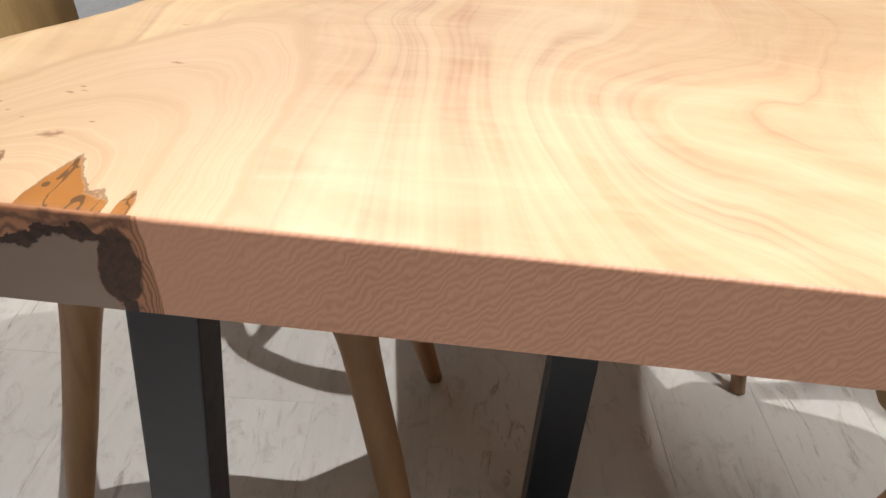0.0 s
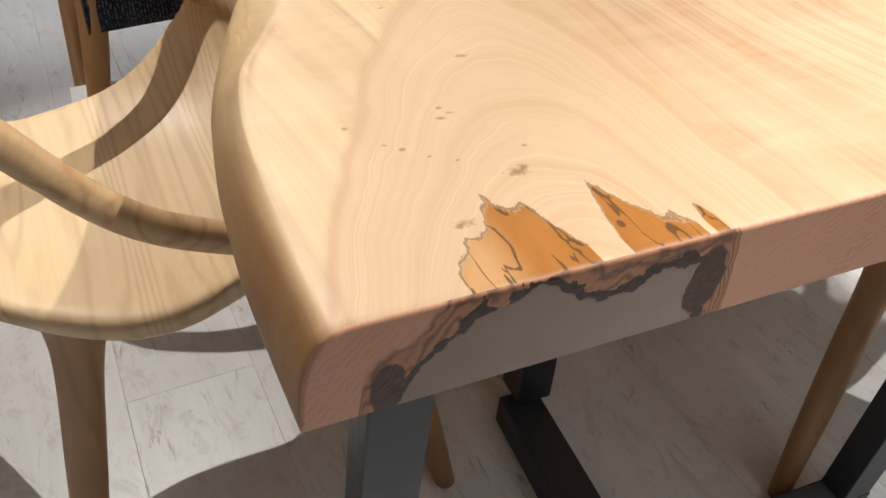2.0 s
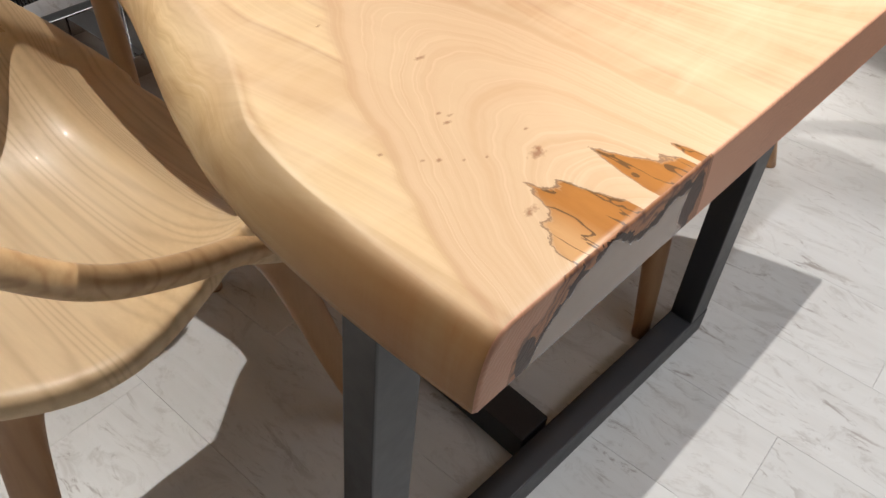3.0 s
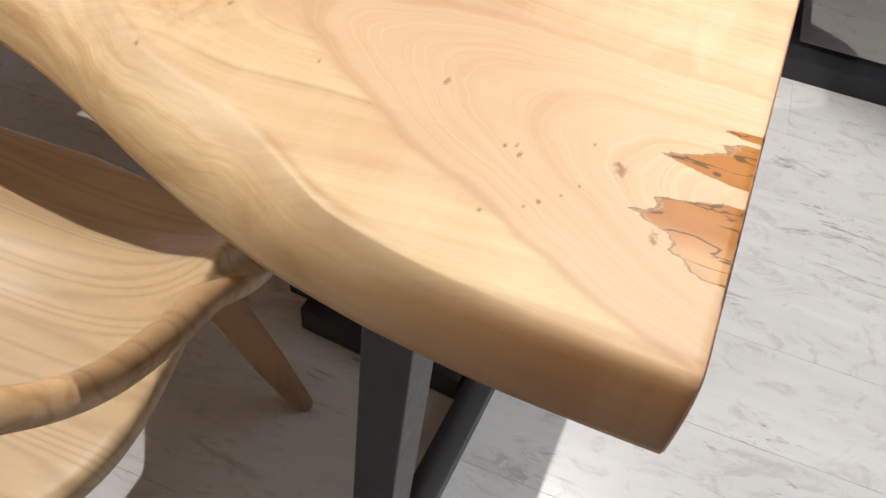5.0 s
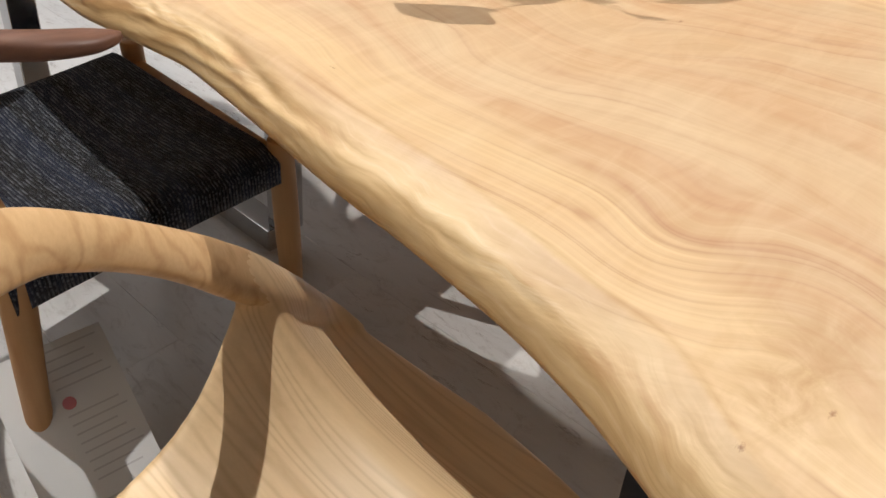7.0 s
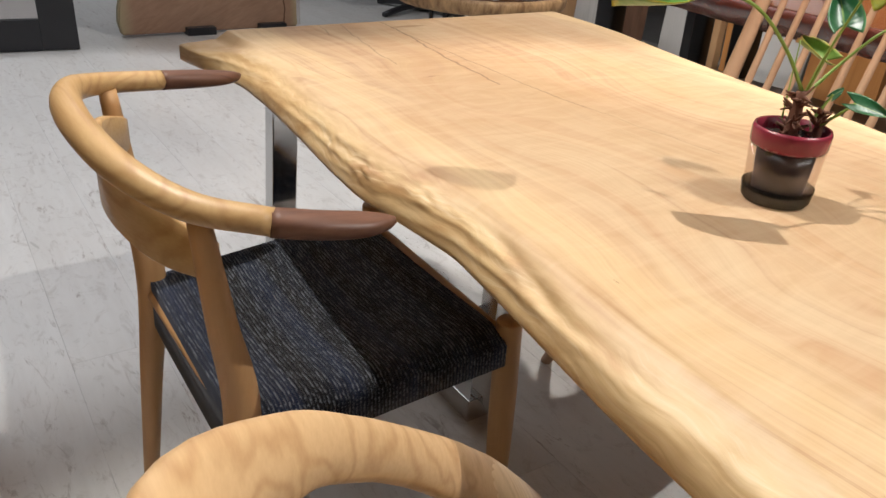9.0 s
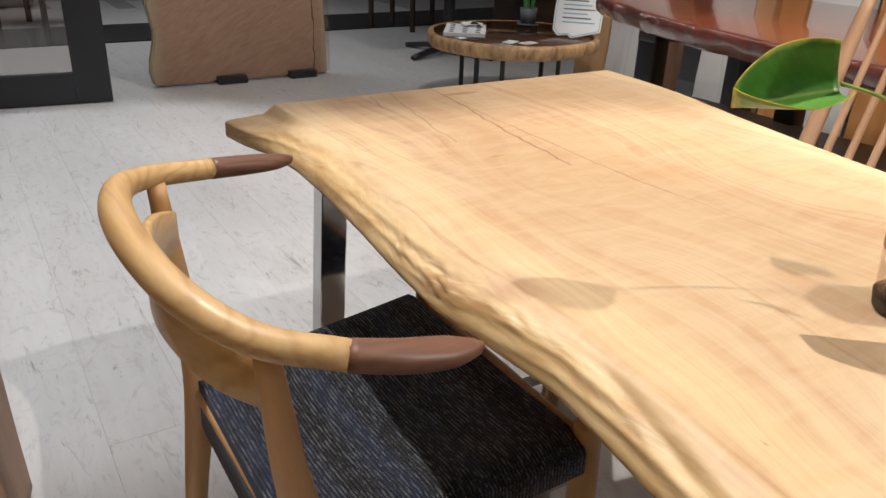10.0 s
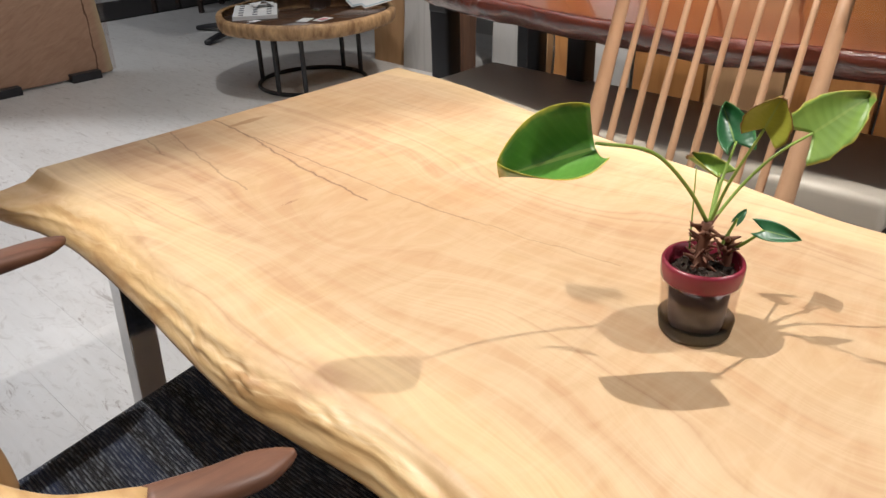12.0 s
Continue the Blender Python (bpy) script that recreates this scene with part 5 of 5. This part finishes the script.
standing_board("wood_slab", 3.76, 4.02, MAT_TAN, 2.95, 1.7, "brown wooden slab standing on end")
standing_board("wood_slab", 3.40, 3.74, MAT_GREYWOOD, 2.93, 1.9, "bleached grey slab with wavy edge standing on end")
standing_board("wood_slab", 3.26, 3.385, MAT_DARKEDGE, 2.95, 1.9, "dark waney-edged board standing on end")
standing_board("wood_slab", 2.96, 3.22, MAT_GREYWOOD, 3.10, 1.8, "pale grey board standing on end")
standing_board("wood_slab", 2.86, 2.95, MAT_TAN, 3.10, 1.8, "narrow tan board standing on end")
standing_board("wood_slab", 2.70, 2.83, MAT_ORANGE, 3.12, 1.8, "narrow orange-brown board standing on end")
standing_board("wrapped_board", 2.40, 2.68, MAT_WHITEWRAP, 3.12, 1.6, "board wrapped in crumpled white film")
for k, (a, b) in enumerate(((2.02, 2.37), (1.66, 2.00), (1.30, 1.64), (0.92, 1.28), (0.52, 0.90), (0.10, 0.50))):
    standing_board("wood_slab", a, b, MAT_ORANGE if k % 3 != 1 else MAT_TAN, 3.14, 1.5 + 0.1 * (k % 2), "orange-brown plank panel standing on end", 0.05, 0.004)


# ---- round coffee table and what lies on it ----
def bark_rim():
    m, t, b = material("bark_rim", 0.6)
    k = Net(t)
    g = k.noise(k.coord((1.0, 1.0, 0.35)), 26.0, 5.0, 0.65)
    t.links.new(k.mix(k.ramp(g, (0.35, (0, 0, 0)), (0.65, (1, 1, 1))), (0.20, 0.105, 0.045), (0.52, 0.33, 0.165)), b.inputs["Base Color"])
    t.links.new(k.bump(g, 0.5, 0.004), b.inputs["Normal"])
    return m


MAT_RIMWOOD = bark_rim()
MAT_LACQUER = wood("brown_lacquer", (0.085, 0.042, 0.022), (0.035, 0.016, 0.009), 1.0, 0, 0.20, 0.8, 5.0)
MAT_PAPER = paint("white_paper", (0.72, 0.73, 0.74), 0.6, 0.0, 0.04)
MAT_INK = paint("grey_print", (0.09, 0.10, 0.12), 0.6)
MAT_BLUEINK = paint("blue_print", (0.18, 0.38, 0.48), 0.6)
MAT_PINK = paint("pink_print", (0.55, 0.20, 0.24), 0.6)
CT = (2.39, 3.90)


def coffee_table():
    tb = thing("coffee_table", (*CT, 0.0), "round log-slice coffee table on black hoop base", "table")
    bm = bmesh.new()
    ring = 96
    loops = []
    for r, z in ((0.0, 0.318), (0.43, 0.318), (0.455, 0.326), (0.470, 0.345), (0.472, 0.380), (0.465, 0.394), (0.445, 0.396), (0.438, 0.394)):
        loops.append([bm.verts.new((CT[0] + r * (1 + 0.025 * noise.noise((math.cos(a) * 2, math.sin(a) * 2, 0.5)) + 0.012 * noise.noise((math.cos(a) * 9, math.sin(a) * 9, z * 20))) * math.cos(a), CT[1] + r * (1 + 0.025 * noise.noise((math.cos(a) * 2, math.sin(a) * 2, 0.5))) * math.sin(a), z)) for a in [2 * math.pi * k / ring for k in range(ring)]])
    for p, q in zip(loops, loops[1:]):
        for k in range(ring):
            bm.faces.new((p[k], p[(k + 1) % ring], q[(k + 1) % ring], q[k]))
    bmesh.ops.remove_doubles(bm, verts=bm.verts, dist=1e-5)
    part("bark_rim", bm, MAT_RIMWOOD, tb, "pale bark-textured rim")
    part("tabletop", lathe([(0, 0.34), (0.425, 0.34), (0.425, 0.3905), (0, 0.3905)], (*CT, 0), 64), MAT_LACQUER, tb, "dark brown lacquered top")
    hoop = [(CT[0] + 0.29 * math.cos(a), CT[1] + 0.29 * math.sin(a), 0.012, 0.011, 0.011, 0) for a in [2 * math.pi * k / 24 for k in range(25)]]
    part("floor_hoop", sweep(hoop, 2, 10), MAT_STEEL, tb)
    for a in (195, 225, 345, 15, 95, 125):
        c, s = math.cos(radians(a)), math.sin(radians(a))
        part("leg", rod((CT[0] + 0.29 * c, CT[1] + 0.29 * s, 0.012), (CT[0] + 0.29 * c, CT[1] + 0.29 * s, 0.325), 0.013, 0.013, 10), MAT_STEEL, tb)
    return tb


coffee_table()


def catalogue(c, turn):
    th = thing("catalogue", c, "open white catalogue with small grey pictures", "book")
    m = Matrix.Translation(c) @ Matrix.Rotation(turn, 4, "Z")
    part("page_block", board([(-0.17, -0.11), (0.17, -0.11), (0.17, 0.11), (-0.17, 0.11)], 0.018, m), MAT_PAPER, th, smooth=False)
    for i in range(5):
        for j in range(3):
            part("print", board([(-0.015, -0.012), (0.015, -0.012), (0.015, 0.012), (-0.015, 0.012)], 0.001, m @ Matrix.Translation((-0.13 + 0.065 * i, -0.07 + 0.07 * j, 0.0182))), MAT_INK, th, smooth=False)
    part("sheet", sweep([(c[0] + 0.02, c[1] + 0.06, c[2] + 0.03, 0.04, 0.0015, 10), (c[0] + 0.08, c[1] + 0.05, c[2] + 0.045, 0.045, 0.0015, -12), (c[0] + 0.13, c[1] + 0.02, c[2] + 0.026, 0.04, 0.0015, 8)], 4, 8), MAT_PAPER, th)
    return th


catalogue((2.16, 4.02, 0.391), 0.95)
for cx, cy, a, mat2 in ((2.20, 3.66, 0.5, MAT_PAPER), (2.265, 3.60, 0.2, MAT_PINK)):
    th = thing("card", (cx, cy, 0.391), "small printed card lying on the coffee table", "card", "cards")
    part("paper", board([(-0.045, -0.028), (0.045, -0.028), (0.045, 0.028), (-0.045, 0.028)], 0.002, Matrix.Translation((cx, cy, 0.391)) @ Matrix.Rotation(a, 4, "Z")), MAT_PAPER, th, smooth=False)
    part("print", board([(-0.03, -0.018), (0.02, -0.018), (0.02, 0.012), (-0.03, 0.012)], 0.0006, Matrix.Translation((cx, cy, 0.3932)) @ Matrix.Rotation(a, 4, "Z")), MAT_PINK if mat2 is MAT_PINK else MAT_PAPER, th, smooth=False)

small = thing("succulent_pot", (2.66, 4.12, 0.391), "small dark pot with an upright succulent", "plant")
part("pot", lathe([(0, 0), (0.042, 0), (0.050, 0.095), (0.046, 0.095), (0.040, 0.08), (0, 0.08)], (2.66, 4.12, 0.391)), MAT_INK, small)
part("saucer", lathe([(0, 0), (0.06, 0.0), (0.066, 0.008), (0, 0.006)], (2.66, 4.12, 0.391)), MAT_INK, small)
for k in range(5):
    a = k * 1.26
    part("leaf", rod((2.66 + 0.02 * math.cos(a), 4.12 + 0.02 * math.sin(a), 0.468), (2.66 + 0.035 * math.cos(a), 4.12 + 0.035 * math.sin(a), 0.60), 0.012, 0.003, 8), MAT_LEAF_DARK, small)

# price sign that stands on the coffee table: white card with a cut outline and grey lines
sg = thing("price_sign", (2.60, 3.62, 0.391), "white cut-out price sign with a blue outline", "sign")
SM = Matrix.Translation((2.60, 3.62, 0.400)) @ Matrix.Rotation(radians(-48), 4, "Z") @ Matrix.Rotation(radians(78), 4, "X")
OUT = [(-0.13, 0.03), (-0.10, 0.0), (-0.05, 0.008), (-0.03, -0.008), (0.02, 0.004), (0.12, 0.03), (0.13, 0.24), (-0.12, 0.24), (-0.13, 0.12)]
part("card", board(OUT, 0.003, SM), MAT_PAPER, sg, smooth=False)
for (ax, ay), (bx, by) in zip(OUT, OUT[1:] + OUT[:1]):
    a, b = SM @ Vector((ax * 0.93, ay * 0.93 + 0.008, 0.0042)), SM @ Vector((bx * 0.93, by * 0.93 + 0.008, 0.0042))
    part("outline", rod(a, b, 0.0016, 0.0016, 6), MAT_BLUEINK, sg)
for k in range(7):
    part("print_line", board([(-0.085, 0), (0.085 - 0.02 * (k % 3), 0), (0.085 - 0.02 * (k % 3), 0.006), (-0.085, 0.006)], 0.0008, SM @ Matrix.Translation((0, 0.07 + 0.022 * k, 0.0032))), MAT_INK if k % 2 else MAT_BLUEINK, sg, smooth=False)
part("foot", box((0.10, 0.05, 0.006), (2.60, 3.62, 0.3945)), MAT_CLEAR, sg, smooth=False)


# ---- standing figured slab with iron feet ----
def curly_face():
    m, t, b = material("curly_slab", 0.5)
    k = Net(t)
    v = k.coord((1.0, 1.0, 1.0), (0, radians(28), 0))
    c = k.noise(k.n("ShaderNodeMapping", Vector=v, Scale=(0.5, 1.0, 2.4)).outputs[0], 15.0, 4.0, 0.6, 1.4)
    big = k.noise(k.coord(), 2.5, 3.0)
    base = k.mix(k.m("MULTIPLY_ADD", c, 1.5, -0.3, clamp=True), (0.29, 0.155, 0.095), (0.47, 0.295, 0.195))
    base = k.mix(k.m("MULTIPLY", big, 0.3), base, (0.36, 0.24, 0.18))
    x = k.n("ShaderNodeSeparateXYZ", Vector=k.n("ShaderNodeTexCoord").outputs["Object"]).outputs[0]
    sap = k.m("ADD", k.m("MULTIPLY", k.m("SUBTRACT", 0.80, x), 14.0, clamp=True), k.m("MULTIPLY", k.m("SUBTRACT", x, 1.735), 22.0, clamp=True))
    base = k.mix(k.m("MULTIPLY", sap, 0.8), base, (0.43, 0.36, 0.22))
    crack = k.m("MULTIPLY", k.m("LESS_THAN", k.m("ABSOLUTE", k.m("SUBTRACT", k.m("MULTIPLY_ADD", k.noise(k.coord(), 8.0), 0.05, x), 1.727)), 0.004), 0.9)
    base = k.mix(crack, base, (0.09, 0.04, 0.02))
    t.links.new(base, b.inputs["Base Color"])
    t.links.new(k.bump(c, 0.3, 0.004), b.inputs["Normal"])
    return m


def standing_slab():
    st = thing("standing_slab", (1.26, 5.06, 0.0), "large curly-figured wood slab standing on black iron feet", "slab")
    n = 20
    left = [(0.725 + 0.03 * (z / 1.5) + 0.03 * noise.noise((z * 5, 0.2, 9)), z) for z in [0.012 + 1.5 * i / n for i in range(n + 1)]]
    right = [(1.795 - 0.05 * (z / 0.6) * 0.6 + 0.015 * noise.noise((z * 4, 3.2, 1)), z) for z in [0.012 + 1.5 * i / n for i in range(n + 1)]]
    bm = board(left + right[::-1], 0.06, Matrix.Translation((0, 5.09, 0)) @ Matrix.Rotation(radians(90), 4, "X"))
    bmesh.ops.bevel(bm, geom=[e for e in bm.edges if e.calc_face_angle(0) > 1.2], offset=0.008, segments=2, affect="EDGES")
    part("slab", bm, curly_face(), st, smooth=False)
    for x in (1.165, 1.61):
        part("foot", box((0.17, 0.14, 0.045), (x, 5.045, 0.0225), 0.004), MAT_STEEL, st, "black iron foot", smooth=False)
    return st


standing_slab()
pane = thing("glass_screen", (1.85, 5.10, 0.0), "clear glass screen beside the standing slab", "screen")
part("pane", box((0.10, 0.008, 1.6), (1.80, 5.13, 0.80)), MAT_CLEAR, pane, smooth=False)


# ---- black-framed glass door ----
def framed_door():
    dr = thing("door_1", (-0.02, 4.80, 0.0), "black-framed glass shop door standing open", "door", kind="structure")
    m = Matrix.Translation((0.463, 4.83, 0)) @ Matrix.Rotation(radians(174), 4, "Z")

    def bar(name, a, b, z0, z1, t=0.05, mat=MAT_STEEL):
        bm = box((b - a, t, z1 - z0), ((a + b) / 2, 0, (z0 + z1) / 2), 0.003)
        bmesh.ops.transform(bm, matrix=m, verts=bm.verts)
        return part(name, bm, mat, dr, smooth=False)

    bar("stile", 0.0, 0.175, 0.004, 2.1)
    bar("stile", 0.93, 1.10, 0.004, 2.1)
    bar("bottom_rail", 0.175, 0.93, 0.004, 0.16)
    bar("top_rail", 0.175, 0.93, 2.0, 2.1)
    g = bar("pane", 0.175, 0.93, 0.16, 2.0, 0.008, MAT_CLEAR)
    g.visible_shadow = False
    return dr


framed_door()

# ---- far side of the shop ----
MAT_BLACKTILE = paint("black_tile", (0.035, 0.034, 0.036), 0.22)
band = part("floor_band", box((12.0, 0.85, 0.008), (2.0, 7.05, 0.005)), MAT_BLACKTILE, smooth=False)
tagged(band, "band of glossy black floor tile across the shop", "floor", kind="structure")


def pedestal(c):
    th = thing("pedestal_table", (*c, 0.0), "dark table on a black cross-shaped foot", "table")
    part("column", rod((*c, 0.02), (*c, 0.70), 0.045, 0.04), MAT_STEEL, th)
    for a in (20, 110, 200, 290):
        e = (c[0] + 0.40 * math.cos(radians(a)), c[1] + 0.40 * math.sin(radians(a)), 0.018)
        part("foot", sweep([(*c, 0.06, 0.032, 0.026, 0), ((c[0] + e[0]) / 2, (c[1] + e[1]) / 2, 0.045, 0.028, 0.02, 0), (*e, 0.022, 0.016, 0)], 4, 10, power=4.0), MAT_STEEL, th)
    part("tabletop", box((1.2, 0.8, 0.035), (*c, 0.715), 0.006), MAT_BROWN, th)
    return th


pedestal((2.90, 5.35))


def side_chair(c, turn, mat, seat_mat, label):
    th = thing("side_chair", (*c, 0.0), label, "chair", "chairs at the back")
    m = Matrix.Translation((*c, 0)) @ Matrix.Rotation(turn, 4, "Z")
    for x, y, h in ((-0.2, -0.2, 0.44), (0.2, -0.2, 0.44), (-0.2, 0.2, 0.82), (0.2, 0.2, 0.82)):
        bm = box((0.035, 0.035, h), (x, y, h / 2), 0.004)
        bmesh.ops.transform(bm, matrix=m, verts=bm.verts)
        part("leg", bm, mat, th, smooth=False)
    for nm, s, p, mt in (("seat", (0.45, 0.45, 0.05), (0, 0, 0.445), seat_mat), ("backrest", (0.43, 0.03, 0.22), (0, 0.2, 0.72), mat), ("rail", (0.40, 0.025, 0.05), (0, -0.2, 0.39), mat)):
        bm = box(s, p, 0.008)
        bmesh.ops.transform(bm, matrix=m, verts=bm.verts)
        part(nm, bm, mt, th, smooth=False)
    return th


side_chair((3.2, 6.6), 0.6, MAT_BROWN, MAT_BROWN, "dark brown wooden side chair on the shop floor")
side_chair((2.2, 8.2), 0.2, MAT_BROWN, MAT_BROWN, "dark brown wooden side chair on the shop floor")
side_chair((0.4, 7.6), 0.9, MAT_BROWN, MAT_BROWN, "dark brown wooden side chair on the shop floor")
cab = thing("cabinet", (4.1, 5.6, 0.0), "dark brown wooden cabinet", "cabinet")
part("body", box((0.9, 0.5, 0.9), (4.1, 5.6, 0.47), 0.006), MAT_BROWN, cab, smooth=False)
for sx in (-1, 1):
    part("door", box((0.43, 0.02, 0.82), (4.1 + sx * 0.22, 5.338, 0.47), 0.004), MAT_LACQUER, cab, smooth=False)
part("plinth", box((0.84, 0.44, 0.02), (4.1, 5.6, 0.01)), MAT_STEEL, cab, smooth=False)
sofa = thing("sofa", (-0.4, 9.2, 0.0), "low grey sofa far across the shop", "sofa")
MAT_GREY = paint("grey_cloth", (0.16, 0.16, 0.17), 0.9)
part("seat", box((1.8, 0.8, 0.40), (-0.4, 9.2, 0.2), 0.05), MAT_GREY, sofa)
part("backrest", box((1.8, 0.2, 0.75), (-0.4, 9.55, 0.375), 0.05), MAT_GREY, sofa)


# ---- slabs on the aisle side ----
MAT_PINKWOOD = wood("pink_slab", (0.47, 0.30, 0.19), (0.34, 0.19, 0.11), 0.9, 2, 0.5, 0.0, 5.0)
MAT_YELLOW = wood("yellow_slab", (0.46, 0.32, 0.14), (0.31, 0.19, 0.07), 0.9, 2, 0.5, 0.0, 5.0)


def aisle_slab(a, b, height, mat, label, thick=0.06, lean=0.05):
    """A slab on end along the line a-b, leaning away from the aisle."""
    a, b = Vector((*a, 0)), Vector((*b, 0))
    d = (b - a).normalized()
    nrm = Vector((-d.y, d.x, 0))
    bm = bmesh.new()
    n = 20
    lps = []
    for i in range(n + 1):
        z = height * i / n
        wv = 0.02 * noise.noise((z * 3, a.y * 5, 0.7))
        wb = 0.02 * noise.noise((z * 3, b.y * 5, 5.7))
        o = nrm * (lean * z) + Vector((0, 0, z))
        lps.append([bm.verts.new(p) for p in (a + d * wv + o, b + d * wb + o, b + d * (wb - 0.006) + nrm * thick + o, a + d * wv + nrm * thick + o)])
    for p, q in zip(lps, lps[1:]):
        for k in range(4):
            bm.faces.new((p[k], p[(k + 1) % 4], q[(k + 1) % 4], q[k]))
    bm.faces.new(lps[0])
    bm.faces.new(lps[-1][::-1])
    bmesh.ops.bevel(bm, geom=[e for e in bm.edges if e.calc_face_angle(0) > 1.0], offset=0.008, segments=2, affect="EDGES")
    return tagged(part("wood_slab", bm, mat), label, "slab", "slabs along the aisle")


aisle_slab((-0.52, 0.55), (-0.485, 1.40), 0.95, MAT_YELLOW, "upright yellow-brown wood slab with dark streaks", 0.07, 0.16)
aisle_slab((-0.300, 1.50), (-0.235, 1.825), 0.62, MAT_PINKWOOD, "pinkish wood slab standing on end by the aisle", 0.09, 0.02)
aisle_slab((-0.60, 1.95), (-0.47, 2.02), 1.0, MAT_YELLOW, "narrow yellow board standing on end", 0.03, 0.05)
aisle_slab((-0.46, 1.99), (-0.38, 2.02), 1.0, MAT_PINKWOOD, "narrow tan board standing on end", 0.03, 0.05)
aisle_slab((-0.37, 2.00), (-0.29, 2.02), 1.0, MAT_YELLOW, "narrow yellow board standing on end", 0.03, 0.05)


# ---- black base of the next table, beyond the sawn end ----
nb = thing("table_base", (1.45, -0.6, 0.0), "black steel base of a neighbouring table", "table base")
part("floor_bar", box((0.075, 0.9, 0.05), (1.40, -0.62, 0.025), 0.002), MAT_STEEL, nb, smooth=False)
part("stay_bar", box((0.6, 0.06, 0.05), (1.74, -0.22, 0.025), 0.002), MAT_STEEL, nb, smooth=False)
for y in (-1.04,):
    part("post", box((0.06, 0.06, 0.62), (1.40, y, 0.36), 0.002), MAT_STEEL, nb, smooth=False)
part("post", box((0.06, 0.06, 0.62), (2.01, -0.22, 0.36), 0.002), MAT_STEEL, nb, smooth=False)
part("top_frame", box((0.70, 0.90, 0.04), (1.72, -0.62, 0.69), 0.002), MAT_BROWN, nb, smooth=False)

# ---- hang tag on the woven chair ----
MAT_GREYINK = paint("pale_grey_print", (0.56, 0.56, 0.58), 0.6)
tagc = Vector((0.022, 1.00, 0.195))
TM = Matrix.Translation(tagc) @ (Vector((-0.215, -0.70, 0.80))).to_track_quat("Z", "Y").to_matrix().to_4x4() @ Matrix.Rotation(radians(8), 4, "Z")
tag = thing("hang_tag", tuple(tagc), "white printed paper sheet hanging from the woven chair", "tag")
part("sheet", board([(-0.085, -0.12), (0.062, -0.12), (0.062, 0.092), (-0.085, 0.092)], 0.0006, TM), MAT_PAPER, tag, smooth=False)
for k in range(15):
    y = 0.080 - 0.0125 * k
    if k in (5, 6):
        continue
    w = 0.052 - 0.006 * ((k * 7) % 4)
    part("print_line", board([(-0.018, 0), (w, 0), (w, 0.0024), (-0.018, 0.0024)], 0.0003, TM @ Matrix.Translation((0, y, 0.0007))), MAT_GREYINK, tag, smooth=False)
part("seal", board([(0.0085 * math.cos(k * 0.524) - 0.010, 0.0085 * math.sin(k * 0.524)) for k in range(12)], 0.0003, TM @ Matrix.Translation((0, 0.010, 0.0007))), MAT_PINK, tag, "red round seal", smooth=False)
part("string", rod(TM @ Vector((0, 0.082, 0)), (0.005, 1.035, 0.40), 0.0006, 0.0006, 6), MAT_PAPER, tag)

# ---- floor planks ----
pm = plank_mesh()
for i in range(-7, 22):
    x = i * PLANK_W
    shift = (i * 0.47) % 1.0 * PLANK_L
    for j in range(-2, 7):
        ob = new("plank", pm)
        ob.location = (x, j * PLANK_L + shift, 0)
        ob.parent = floor
        ob.matrix_parent_inverse = floor.matrix_world.inverted()
